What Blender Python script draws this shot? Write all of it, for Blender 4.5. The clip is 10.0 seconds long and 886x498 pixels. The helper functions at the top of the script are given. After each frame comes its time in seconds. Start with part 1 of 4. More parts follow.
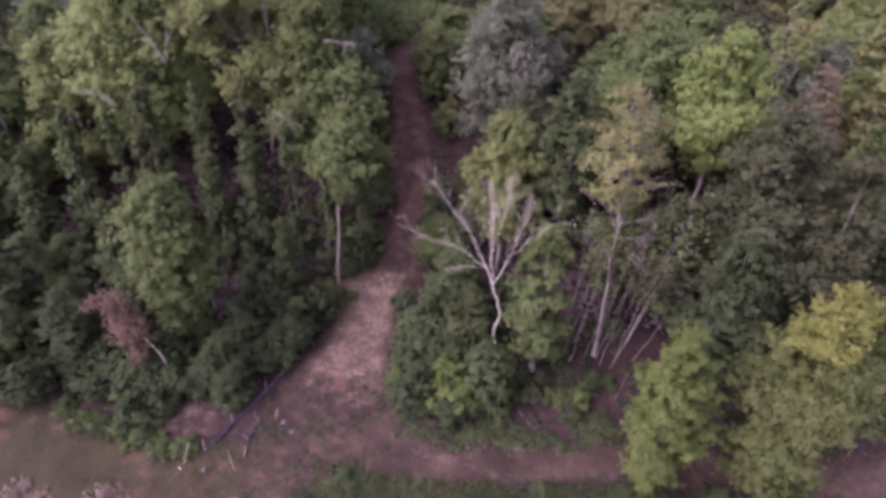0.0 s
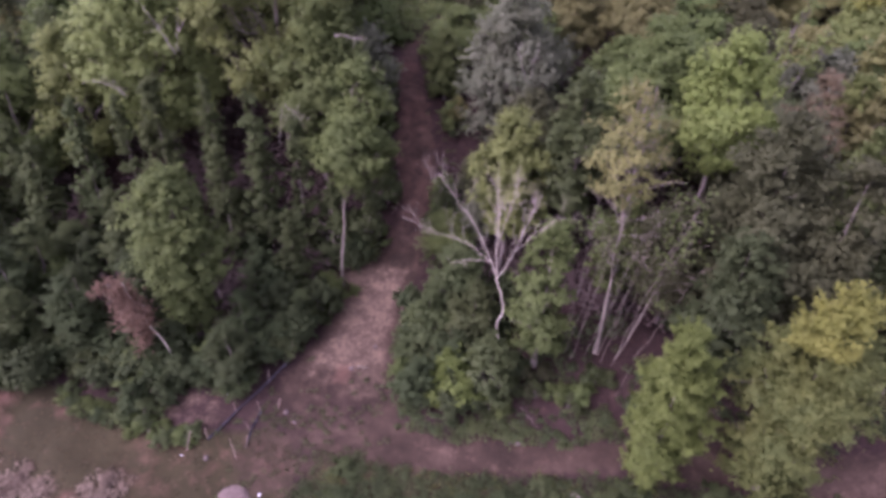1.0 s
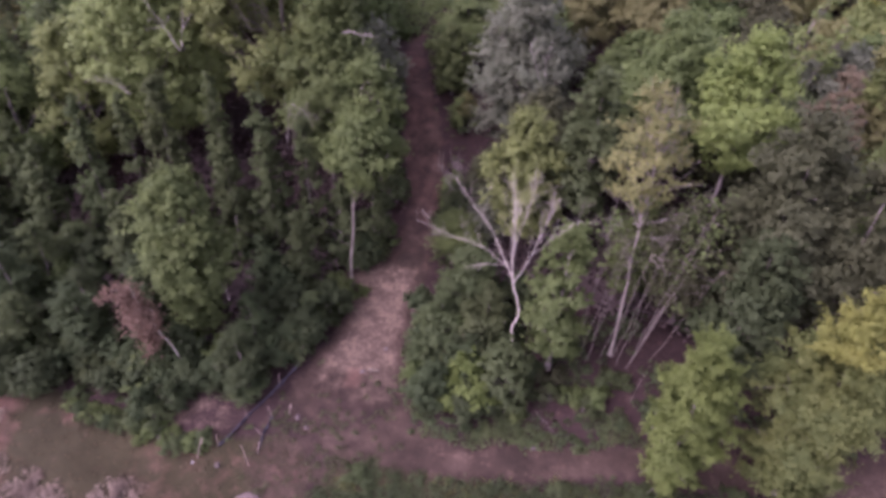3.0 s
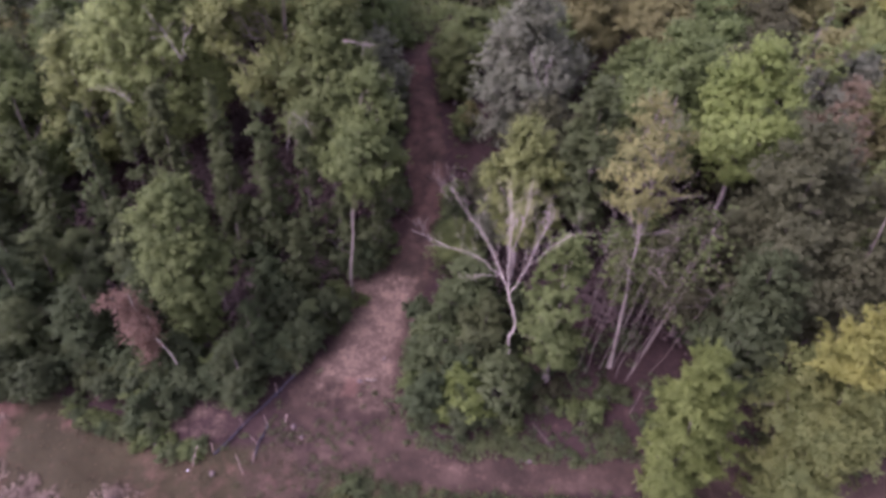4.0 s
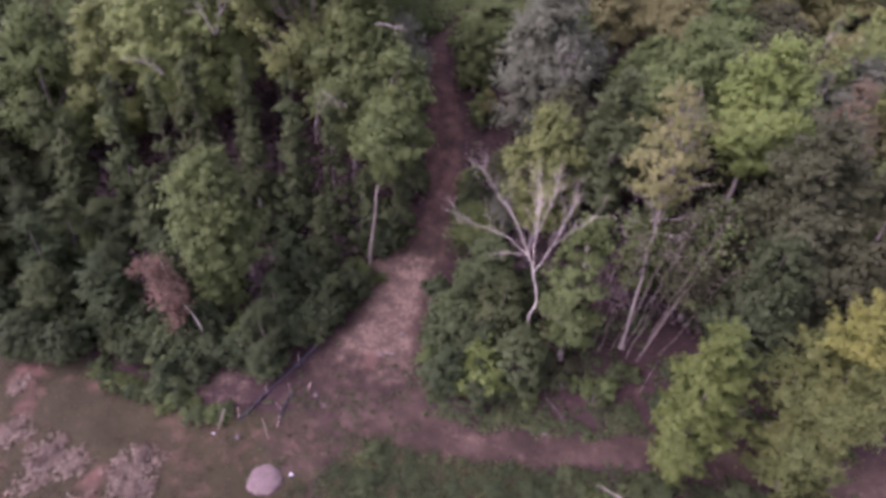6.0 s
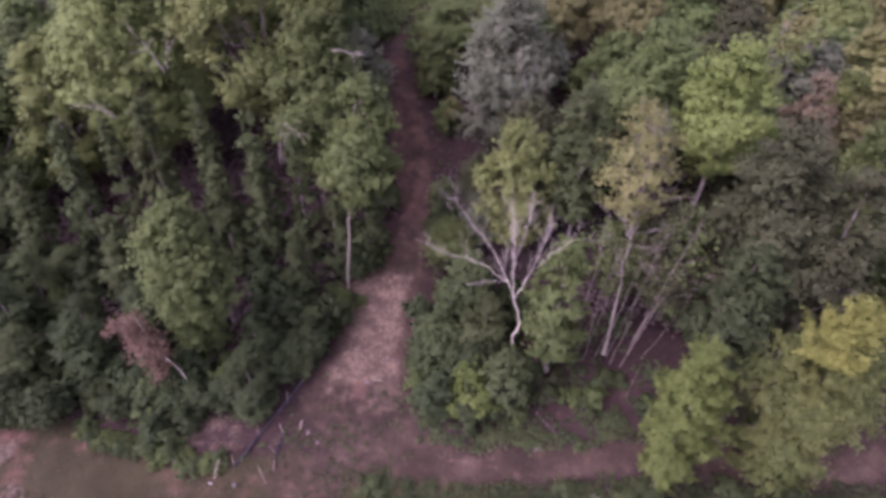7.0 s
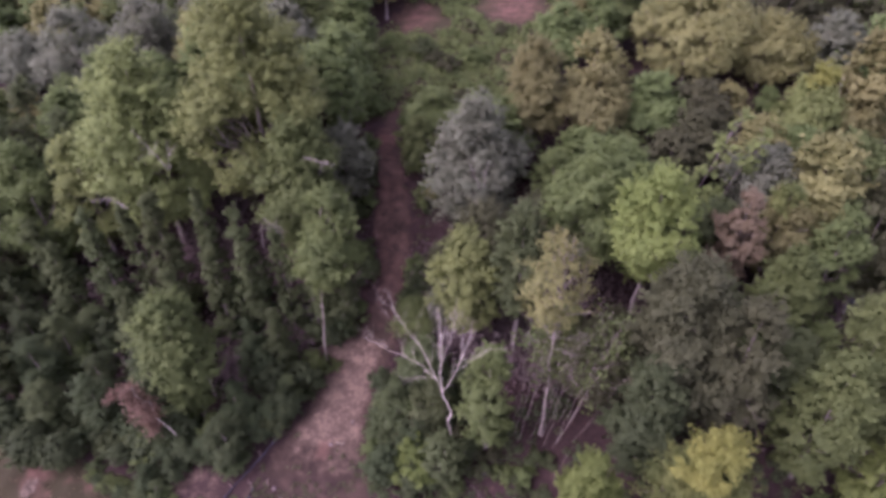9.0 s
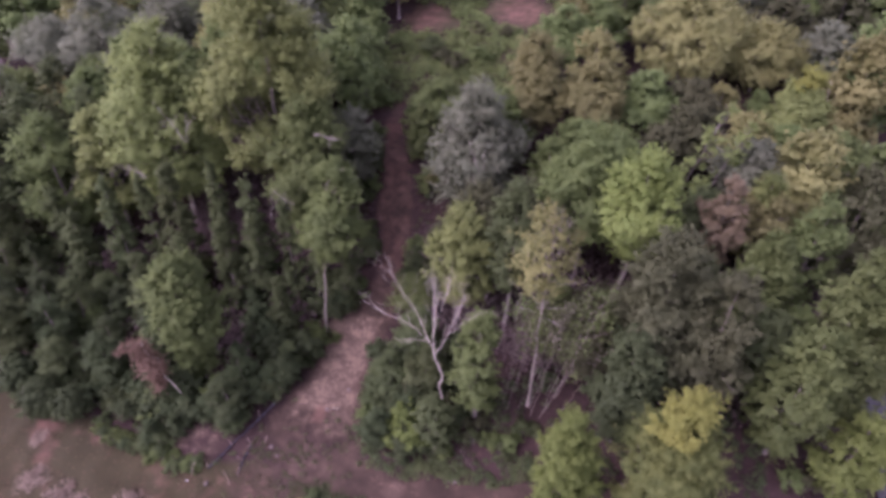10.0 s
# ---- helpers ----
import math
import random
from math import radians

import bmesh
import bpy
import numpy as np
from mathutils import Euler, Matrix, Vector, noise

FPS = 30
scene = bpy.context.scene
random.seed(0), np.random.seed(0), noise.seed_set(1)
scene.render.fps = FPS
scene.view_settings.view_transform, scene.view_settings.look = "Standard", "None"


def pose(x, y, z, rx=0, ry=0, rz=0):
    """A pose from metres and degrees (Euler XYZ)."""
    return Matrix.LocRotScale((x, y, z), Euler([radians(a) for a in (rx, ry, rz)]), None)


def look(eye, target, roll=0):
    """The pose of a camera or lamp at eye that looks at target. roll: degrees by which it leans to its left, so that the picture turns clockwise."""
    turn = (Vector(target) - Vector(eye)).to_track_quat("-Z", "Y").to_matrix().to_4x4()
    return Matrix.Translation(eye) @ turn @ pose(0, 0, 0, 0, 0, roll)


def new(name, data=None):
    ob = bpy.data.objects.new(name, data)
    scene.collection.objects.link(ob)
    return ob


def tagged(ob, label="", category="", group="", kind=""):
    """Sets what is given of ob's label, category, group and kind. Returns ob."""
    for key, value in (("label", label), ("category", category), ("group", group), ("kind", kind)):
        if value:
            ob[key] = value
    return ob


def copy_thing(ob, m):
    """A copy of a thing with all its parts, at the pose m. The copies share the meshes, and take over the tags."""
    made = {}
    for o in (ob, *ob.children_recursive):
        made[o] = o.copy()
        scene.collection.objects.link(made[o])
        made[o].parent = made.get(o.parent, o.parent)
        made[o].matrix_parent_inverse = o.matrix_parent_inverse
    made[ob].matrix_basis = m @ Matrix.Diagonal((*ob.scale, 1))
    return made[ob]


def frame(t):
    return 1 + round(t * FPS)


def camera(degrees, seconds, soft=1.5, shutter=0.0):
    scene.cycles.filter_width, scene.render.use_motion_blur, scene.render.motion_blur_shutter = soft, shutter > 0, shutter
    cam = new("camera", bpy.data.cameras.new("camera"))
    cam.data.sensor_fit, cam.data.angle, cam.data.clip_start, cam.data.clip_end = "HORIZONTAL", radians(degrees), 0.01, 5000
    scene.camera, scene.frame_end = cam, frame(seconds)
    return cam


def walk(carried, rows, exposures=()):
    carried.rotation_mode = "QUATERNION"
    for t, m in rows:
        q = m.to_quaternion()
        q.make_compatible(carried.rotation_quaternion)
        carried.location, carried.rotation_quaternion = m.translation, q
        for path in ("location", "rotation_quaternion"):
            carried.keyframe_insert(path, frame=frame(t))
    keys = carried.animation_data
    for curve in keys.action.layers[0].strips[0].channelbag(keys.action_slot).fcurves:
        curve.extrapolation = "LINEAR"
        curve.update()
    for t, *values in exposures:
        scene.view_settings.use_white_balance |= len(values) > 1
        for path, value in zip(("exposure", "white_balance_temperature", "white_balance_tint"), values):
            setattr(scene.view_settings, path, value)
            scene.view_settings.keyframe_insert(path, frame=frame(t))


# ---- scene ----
cam = camera(71.5, 10.0, soft=3.9)
PATH = [
    (0, (0.726, 0.0, 34.904), (0.365, 1.601, 33.761), 1.4),
    (0.5, (0.791, -0.286, 34.745), (0.423, 1.318, 33.609), 2.0),
    (1, (0.515, -0.732, 34.509), (0.154, 0.877, 33.377), 2.6),
    (1.5, (-0.134, -1.166, 34.222), (-0.485, 0.447, 33.094), 3.1),
    (2, (-0.746, -1.086, 34.202), (-1.084, 0.523, 33.062), 3.2),
    (3.5, (-0.851, 0.661, 34.984), (-1.211, 2.249, 33.822), 2.1),
    (4, (0.144, 0.789, 34.994), (-0.248, 2.378, 33.844), 2.1),
    (4.5, (1.243, 0.387, 34.753), (0.84, 1.985, 33.619), 1.8),
    (5, (1.235, -0.805, 34.295), (0.831, 0.802, 33.175), 2.9),
    (5.5, (-0.17, -2.184, 33.719), (-0.577, -0.57, 32.61), 5.3),
    (6.8, (-3.497, -0.027, 37.563), (-3.724, 1.520, 36.316), 3.0),
    (7, (-3.079, 0.67, 38.081), (-3.317, 2.221, 36.84), 2.1),
    (7.5, (-2.632, 2.339, 40.928), (-2.952, 3.856, 39.664), 1.8),
    (8, (-0.398, 3.269, 43.454), (-0.822, 4.767, 42.199), 1.8),
    (8.5, (2.625, 3.645, 46.127), (2.178, 5.131, 44.866), 0.9),
    (9, (5.201, 3.097, 47.894), (4.769, 4.586, 46.631), -0.5),
    (9.5, (6.575, 1.458, 47.833), (6.123, 2.956, 46.587), -0.2),
    (10, (7.123, -0.96, 46.864), (6.664, 0.556, 45.643), 1.3),
]
EXPOSURE = [(0.0, 0.65, 5700, 59), (10.0, 0.65, 5700, 59)]
walk(cam, [(t, look(eye, target, roll)) for t, eye, target, roll in PATH], EXPOSURE)

# ---- light: an overcast evening sky ----
SUN_UP, SUN_TURN = radians(46), radians(232)
world = bpy.data.worlds.new("overcast_sky")
world.use_nodes = True
scene.world = world
wn = world.node_tree.nodes
sky = wn.new("ShaderNodeTexSky")
sky.sky_type, sky.sun_disc = "NISHITA", False
sky.sun_elevation, sky.sun_rotation = SUN_UP, SUN_TURN
sky.air_density, sky.dust_density, sky.ozone_density = 1.0, 4.0, 1.0
wn["Background"].inputs["Strength"].default_value = 0.46
cloud = wn.new("ShaderNodeHueSaturation")
cloud.inputs["Saturation"].default_value = 0.3
world.node_tree.links.new(sky.outputs["Color"], cloud.inputs["Color"])
world.node_tree.links.new(cloud.outputs["Color"], wn["Background"].inputs["Color"])

sun = new("sun", bpy.data.lights.new("sun", "SUN"))
sun.data.energy, sun.data.angle, sun.data.color = 0.3, radians(40), (1.0, 0.95, 0.9)
to_sun = Vector((math.sin(SUN_TURN) * math.cos(SUN_UP), math.cos(SUN_TURN) * math.cos(SUN_UP), math.sin(SUN_UP)))
sun.matrix_world = look(to_sun * 200, (0, 0, 0))


# ---- materials ----
def nodes_of(name):
    m = bpy.data.materials.new(name)
    m.use_nodes = True
    return m, m.node_tree, m.node_tree.nodes, m.node_tree.links


def noise_node(n, l, vec, scale, detail=4.0, rough=0.6):
    t = n.new("ShaderNodeTexNoise")
    t.inputs["Scale"].default_value, t.inputs["Detail"].default_value, t.inputs["Roughness"].default_value = scale, detail, rough
    l.new(vec, t.inputs["Vector"])
    return t.outputs["Fac"]


def ramp(n, l, fac, stops):
    r = n.new("ShaderNodeValToRGB")
    while len(r.color_ramp.elements) < len(stops):
        r.color_ramp.elements.new(0.5)
    for e, (p, c) in zip(r.color_ramp.elements, stops):
        e.position, e.color = p, (*c, 1)
    l.new(fac, r.inputs["Fac"])
    return r.outputs["Color"]


def mix(n, l, fac, a, b, how="MIX"):
    m = n.new("ShaderNodeMix")
    m.data_type, m.blend_type = "RGBA", how
    for sock, v in ((m.inputs["Factor"], fac), (m.inputs["A"], a), (m.inputs["B"], b)):
        if isinstance(v, (int, float)):
            sock.default_value = v
        elif isinstance(v, tuple):
            sock.default_value = (*v, 1)
        else:
            l.new(v, sock)
    return m.outputs["Result"]


def calc(n, l, op, a, b=0.0, clamp=False):
    m = n.new("ShaderNodeMath")
    m.operation, m.use_clamp = op, clamp
    for sock, v in ((m.inputs[0], a), (m.inputs[1], b)):
        if isinstance(v, (int, float)):
            sock.default_value = v
        else:
            l.new(v, sock)
    return m.outputs[0]


def leaf_material(name, colour, second, vary=0.24, through_light=0.6):
    """Foliage: two leaf colours in patches, each leaf and each tree a little different."""
    m, tree, n, l = nodes_of(name)
    b = n["Principled BSDF"]
    pos = n.new("ShaderNodeTexCoord").outputs["Object"]
    info = n.new("ShaderNodeObjectInfo").outputs["Random"]
    leaf = n.new("ShaderNodeNewGeometry").outputs["Random Per Island"]
    patch = ramp(n, l, noise_node(n, l, pos, 0.5, 3.0), [(0.35, (0, 0, 0)), (0.68, (1, 1, 1))])
    col = mix(n, l, patch, colour, second)
    tuft = calc(n, l, "ADD", calc(n, l, "MULTIPLY", noise_node(n, l, pos, 1.5, 2.0), 0.5), 0.75)
    hsv = n.new("ShaderNodeHueSaturation")
    l.new(col, hsv.inputs["Color"])
    l.new(calc(n, l, "ADD", calc(n, l, "MULTIPLY", info, 0.016), 0.49), hsv.inputs["Hue"])
    bright = calc(n, l, "ADD", calc(n, l, "MULTIPLY", leaf, vary), 1.0 - vary * 0.55)
    l.new(calc(n, l, "MULTIPLY", calc(n, l, "MULTIPLY", bright, tuft), calc(n, l, "ADD", calc(n, l, "MULTIPLY", info, 0.22), 0.92)), hsv.inputs["Value"])
    l.new(hsv.outputs["Color"], b.inputs["Base Color"])
    b.inputs["Roughness"].default_value = 0.62
    b.inputs["Specular IOR Level"].default_value = 0.08
    tr = n.new("ShaderNodeBsdfTranslucent")
    l.new(hsv.outputs["Color"], tr.inputs["Color"])
    ms = n.new("ShaderNodeMixShader")
    ms.inputs["Fac"].default_value = through_light
    l.new(b.outputs["BSDF"], ms.inputs[1])
    l.new(tr.outputs["BSDF"], ms.inputs[2])
    l.new(ms.outputs["Shader"], n["Material Output"].inputs["Surface"])
    return m


def bark_material(name, colour, dark, scale=6.0, rough=0.9):
    m, tree, n, l = nodes_of(name)
    b = n["Principled BSDF"]
    pos = n.new("ShaderNodeTexCoord").outputs["Object"]
    mp = n.new("ShaderNodeMapping")
    mp.inputs["Scale"].default_value = (1, 1, 0.3)
    l.new(pos, mp.inputs["Vector"])
    f = noise_node(n, l, mp.outputs["Vector"], scale, 6.0)
    big = noise_node(n, l, pos, 0.9, 2.0)
    col = ramp(n, l, calc(n, l, "ADD", calc(n, l, "MULTIPLY", f, 0.7), calc(n, l, "MULTIPLY", big, 0.3)), [(0.36, dark), (0.58, colour)])
    l.new(col, b.inputs["Base Color"])
    b.inputs["Roughness"].default_value = rough
    bump = n.new("ShaderNodeBump")
    bump.inputs["Strength"].default_value, bump.inputs["Distance"].default_value = 0.5, 0.03
    l.new(f, bump.inputs["Height"])
    l.new(bump.outputs["Normal"], b.inputs["Normal"])
    return m


def earth_material():
    """Ground: leaf litter, bare dirt, red clay and dry grass by the attributes of the sheet, broken up by noise."""
    m, tree, n, l = nodes_of("earth")
    b = n["Principled BSDF"]
    pos = n.new("ShaderNodeTexCoord").outputs["Object"]

    def attr(name):
        a = n.new("ShaderNodeAttribute")
        a.attribute_name = name
        return a.outputs["Fac"]
    fine, mid, big = noise_node(n, l, pos, 4.5, 8.0, 0.7), noise_node(n, l, pos, 0.9, 5.0), noise_node(n, l, pos, 0.16, 3.0)
    litter = ramp(n, l, fine, [(0.3, (0.0109, 0.00642, 0.005)), (0.55, (0.0255, 0.0148, 0.0119)), (0.75, (0.0481, 0.0288, 0.023))])
    wide = noise_node(n, l, pos, 0.33, 3.0)
    dirt = ramp(n, l, calc(n, l, "ADD", calc(n, l, "MULTIPLY", wide, 0.4), calc(n, l, "ADD", calc(n, l, "MULTIPLY", fine, 0.32), calc(n, l, "MULTIPLY", mid, 0.28))),
                [(0.38, (0.0179, 0.0121, 0.00764)), (0.5, (0.0335, 0.0218, 0.0143)), (0.62, (0.0608, 0.0407, 0.0275))])
    clay = ramp(n, l, mid, [(0.3, (0.0428, 0.0235, 0.0163)), (0.65, (0.096, 0.051, 0.0347))])
    grass = ramp(n, l, calc(n, l, "ADD", calc(n, l, "MULTIPLY", fine, 0.6), calc(n, l, "MULTIPLY", big, 0.4)),
                 [(0.35, (0.0168, 0.0146, 0.00608)), (0.55, (0.0284, 0.0234, 0.00972)), (0.7, (0.0443, 0.0345, 0.0154))])

    def edge(a, hard=3.0):
        s = calc(n, l, "ADD", attr(a), calc(n, l, "MULTIPLY", calc(n, l, "SUBTRACT", mid, 0.5), 1.1))
        s = calc(n, l, "ADD", s, calc(n, l, "MULTIPLY", calc(n, l, "SUBTRACT", fine, 0.5), 0.7))
        return calc(n, l, "ADD", calc(n, l, "MULTIPLY", calc(n, l, "SUBTRACT", s, 0.5), hard), 0.5, True)
    col = mix(n, l, edge("grassy", 2.0), litter, grass)
    col = mix(n, l, edge("dirt", 2.2), col, dirt)
    dry = ramp(n, l, calc(n, l, "ADD", calc(n, l, "MULTIPLY", fine, 0.6), calc(n, l, "MULTIPLY", mid, 0.4)), [(0.36, (0.041, 0.0286, 0.0183)), (0.5, (0.082, 0.0572, 0.038)), (0.62, (0.152, 0.108, 0.0708))])
    col = mix(n, l, edge("dry", 1.5), col, dry)
    col = mix(n, l, edge("clay", 1.3), col, clay)
    l.new(col, b.inputs["Base Color"])
    b.inputs["Roughness"].default_value = 0.95
    b.inputs["Specular IOR Level"].default_value = 0.15
    bump = n.new("ShaderNodeBump")
    bump.inputs["Strength"].default_value, bump.inputs["Distance"].default_value = 0.7, 0.12
    l.new(fine, bump.inputs["Height"])
    l.new(bump.outputs["Normal"], b.inputs["Normal"])
    return m


def plain_material(name, colour, second, scale=3.0, rough=0.85, bump_depth=0.02):
    m, tree, n, l = nodes_of(name)
    b = n["Principled BSDF"]
    pos = n.new("ShaderNodeTexCoord").outputs["Object"]
    f = noise_node(n, l, pos, scale, 6.0, 0.65)
    l.new(ramp(n, l, f, [(0.35, colour), (0.65, second)]), b.inputs["Base Color"])
    b.inputs["Roughness"].default_value = rough
    bump = n.new("ShaderNodeBump")
    bump.inputs["Strength"].default_value, bump.inputs["Distance"].default_value = 0.6, bump_depth
    l.new(f, bump.inputs["Height"])
    l.new(bump.outputs["Normal"], b.inputs["Normal"])
    return m


EARTH = earth_material()
DARK = leaf_material("leaf_dark_green", (0.0668, 0.0868, 0.0347), (0.0919, 0.113, 0.0445))
DEEP = leaf_material("leaf_deep_green", (0.0551, 0.0744, 0.0319), (0.0742, 0.0962, 0.0402))
GREEN = leaf_material("leaf_green", (0.097, 0.13, 0.0443), (0.131, 0.168, 0.0549))
LIME = leaf_material("leaf_lime", (0.149, 0.203, 0.056), (0.199, 0.256, 0.0695))
YELLOW = leaf_material("leaf_yellow_green", (0.0949, 0.117, 0.0382), (0.14, 0.154, 0.0467))
PALE = leaf_material("leaf_pale_tan", (0.16, 0.165, 0.0595), (0.208, 0.203, 0.0745))
OAK = leaf_material("leaf_oak", (0.142, 0.174, 0.0581), (0.19, 0.226, 0.0731))
FRESH = leaf_material("leaf_fresh_green", (0.11, 0.146, 0.0397), (0.152, 0.194, 0.0529))
OLIVE = leaf_material("leaf_olive_brown", (0.0693, 0.0744, 0.0358), (0.0895, 0.0942, 0.0446))
STRAW = leaf_material("leaf_straw", (0.146, 0.149, 0.0571), (0.188, 0.184, 0.0694))
# Also greys the far trees: distance haze put into the leaf colour.
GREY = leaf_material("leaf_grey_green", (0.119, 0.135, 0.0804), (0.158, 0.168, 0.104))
RUSSET = leaf_material("leaf_russet", (0.146, 0.115, 0.069), (0.188, 0.149, 0.0838))
DEAD = leaf_material("leaf_dead_brown", (0.133, 0.0895, 0.055), (0.189, 0.134, 0.0869))
MID = leaf_material("leaf_mid_green", (0.0908, 0.117, 0.0401), (0.122, 0.15, 0.0497))
# For the thicket: purplish-brown shade between trees put into the leaf colour.
BROWN = leaf_material("leaf_gap_shade", (0.0891, 0.0658, 0.0582), (0.138, 0.103, 0.0911))
DRYGRASS = leaf_material("leaf_dry_grass", (0.0652, 0.0563, 0.0314), (0.096, 0.0787, 0.0454))
# For crown tops: yellow hue, plus light from above put into the colour.
GOLD_LIT = leaf_material("leaf_gold_lit_top", (0.177, 0.196, 0.0505), (0.231, 0.239, 0.061))
BARK = bark_material("bark_grey_brown", (0.171, 0.14, 0.117), (0.0694, 0.0542, 0.0465))
BIRCH = bark_material("bark_white", (0.429, 0.38, 0.298), (0.251, 0.213, 0.167), 3.0)
PALEBARK = bark_material("bark_pale", (0.208, 0.175, 0.134), (0.102, 0.0811, 0.0624), 3.0)
DRYBARK = bark_material("bark_dry_limb", (0.3, 0.26, 0.22), (0.16, 0.13, 0.11), 3.0)


# ---- terrain ----
def smooth(a, b, v):
    s = np.clip((v - a) / (b - a), 0, 1)
    return s * s * (3 - 2 * s)


def grain(x, y, size, seed=0):
    """Smooth value noise from 0 to 1 over the plan, with cells of that size."""
    u, v = x / size + 17.3 * seed, y / size - 9.1 * seed
    i, j = np.floor(u), np.floor(v)
    f, g = u - i, v - j
    f, g = f * f * (3 - 2 * f), g * g * (3 - 2 * g)

    def h(a, b):
        s = np.sin(a * 127.1 + b * 311.7 + seed * 74.7) * 43758.5453
        return s - np.floor(s)
    return (h(i, j) * (1 - f) + h(i + 1, j) * f) * (1 - g) + (h(i, j + 1) * (1 - f) + h(i + 1, j + 1) * f) * g


def height(x, y):
    x, y = np.asarray(x, float), np.asarray(y, float)
    z = 0
    for d in (-3, -1, 1, 3):
        z = z + 0.25 * np.interp(y + d, [-3000, 8, 18, 24, 36, 40, 46, 53, 59, 65, 90, 140, 400, 3000], [-4, -2.2, -1.3, -0.2, 0.5, 1.6, 5, 9, 12.5, 15, 19.5, 23, 28, 30])
    z = z + np.interp(y, [28.6, 33, 37, 46], [0, 2.2, 2.4, 0]) * smooth(-8, -1, x) * (1 - smooth(24, 32, x))
    level = np.interp(x, [28, 33], [0, 1])
    z = z * (1 - level) + np.minimum(z, -0.5) * level * (1 - smooth(60, 110, y)) + z * level * smooth(60, 110, y)
    near = 1 - smooth(70, 200, np.abs(x)) * 1.0
    bump = (grain(x, y, 5.0, 1) - 0.5) * 0.7 + (grain(x, y, 1.6, 2) - 0.5) * 0.28 + (grain(x, y, 0.7, 3) - 0.5) * 0.12
    flat = np.maximum(track(x, y), level)
    return z + bump * near * (1 - 0.72 * np.clip(flat, 0, 1))


def along(x, y, pts, wide):
    """1 inside a lane of varying half width along a line of (x, y) points, falling to 0 outside."""
    best = np.full(np.shape(x), -9.0)
    for k in range(len(pts) - 1):
        (ax, ay), (bx, by) = pts[k], pts[k + 1]
        dx, dy = bx - ax, by - ay
        s = np.clip(((x - ax) * dx + (y - ay) * dy) / (dx * dx + dy * dy), 0, 1)
        d = np.hypot(x - ax - s * dx, y - ay - s * dy)
        w = wide[k] + (wide[k + 1] - wide[k]) * s
        best = np.maximum(best, w - d)
    return smooth(-0.9, 0.7, best)


ROAD = [(-9, 24.8), (-5, 24.7), (0, 26.0), (7, 27.9), (14, 28.6), (18, 28.8), (24, 30.4), (34, 32.5)]
ROAD_W = [1.7, 1.3, 1.15, 1.1, 1.1, 1.1, 1.2, 1.5]
LANE = [(-15.5, 22.5), (-13.2, 27), (-13.6, 31), (-13.9, 33.6), (-14.0, 36.3), (-14.8, 38.2), (-13.2, 41), (-12.7, 45), (-13.4, 48.8), (-15.0, 53), (-16.4, 56.5), (-18.0, 61), (-18.6, 66)]
LANE_W = [3.2, 4.8, 3.5, 2.7, 3.2, 3.6, 2.3, 1.5, 1.8, 2.0, 1.7, 1.0, 0.7]


RIM = [(-37.5, 21.0), (-34, 21.6), (-30.8, 21.9), (-26, 21.4), (-21.2, 21.0)]


def track(x, y):
    return np.maximum(along(x, y, ROAD, ROAD_W), along(x, y, LANE, LANE_W))


def clearing(x, y):
    """The cleared red ground below the forest edge."""
    edge = np.interp(x, [-60, -38, -31, -26, -21, -16, -13], [26, 24, 22.8, 21.4, 22.5, 24, 22])
    return smooth(0.8, -0.8, y - edge) * smooth(-12, -15.5, x)


def meadow(x, y):
    return smooth(62, 66, y) * smooth(100, 92, y) * smooth(-27, -23, x) * smooth(-2, -6, x - (y - 64) * 0.1)


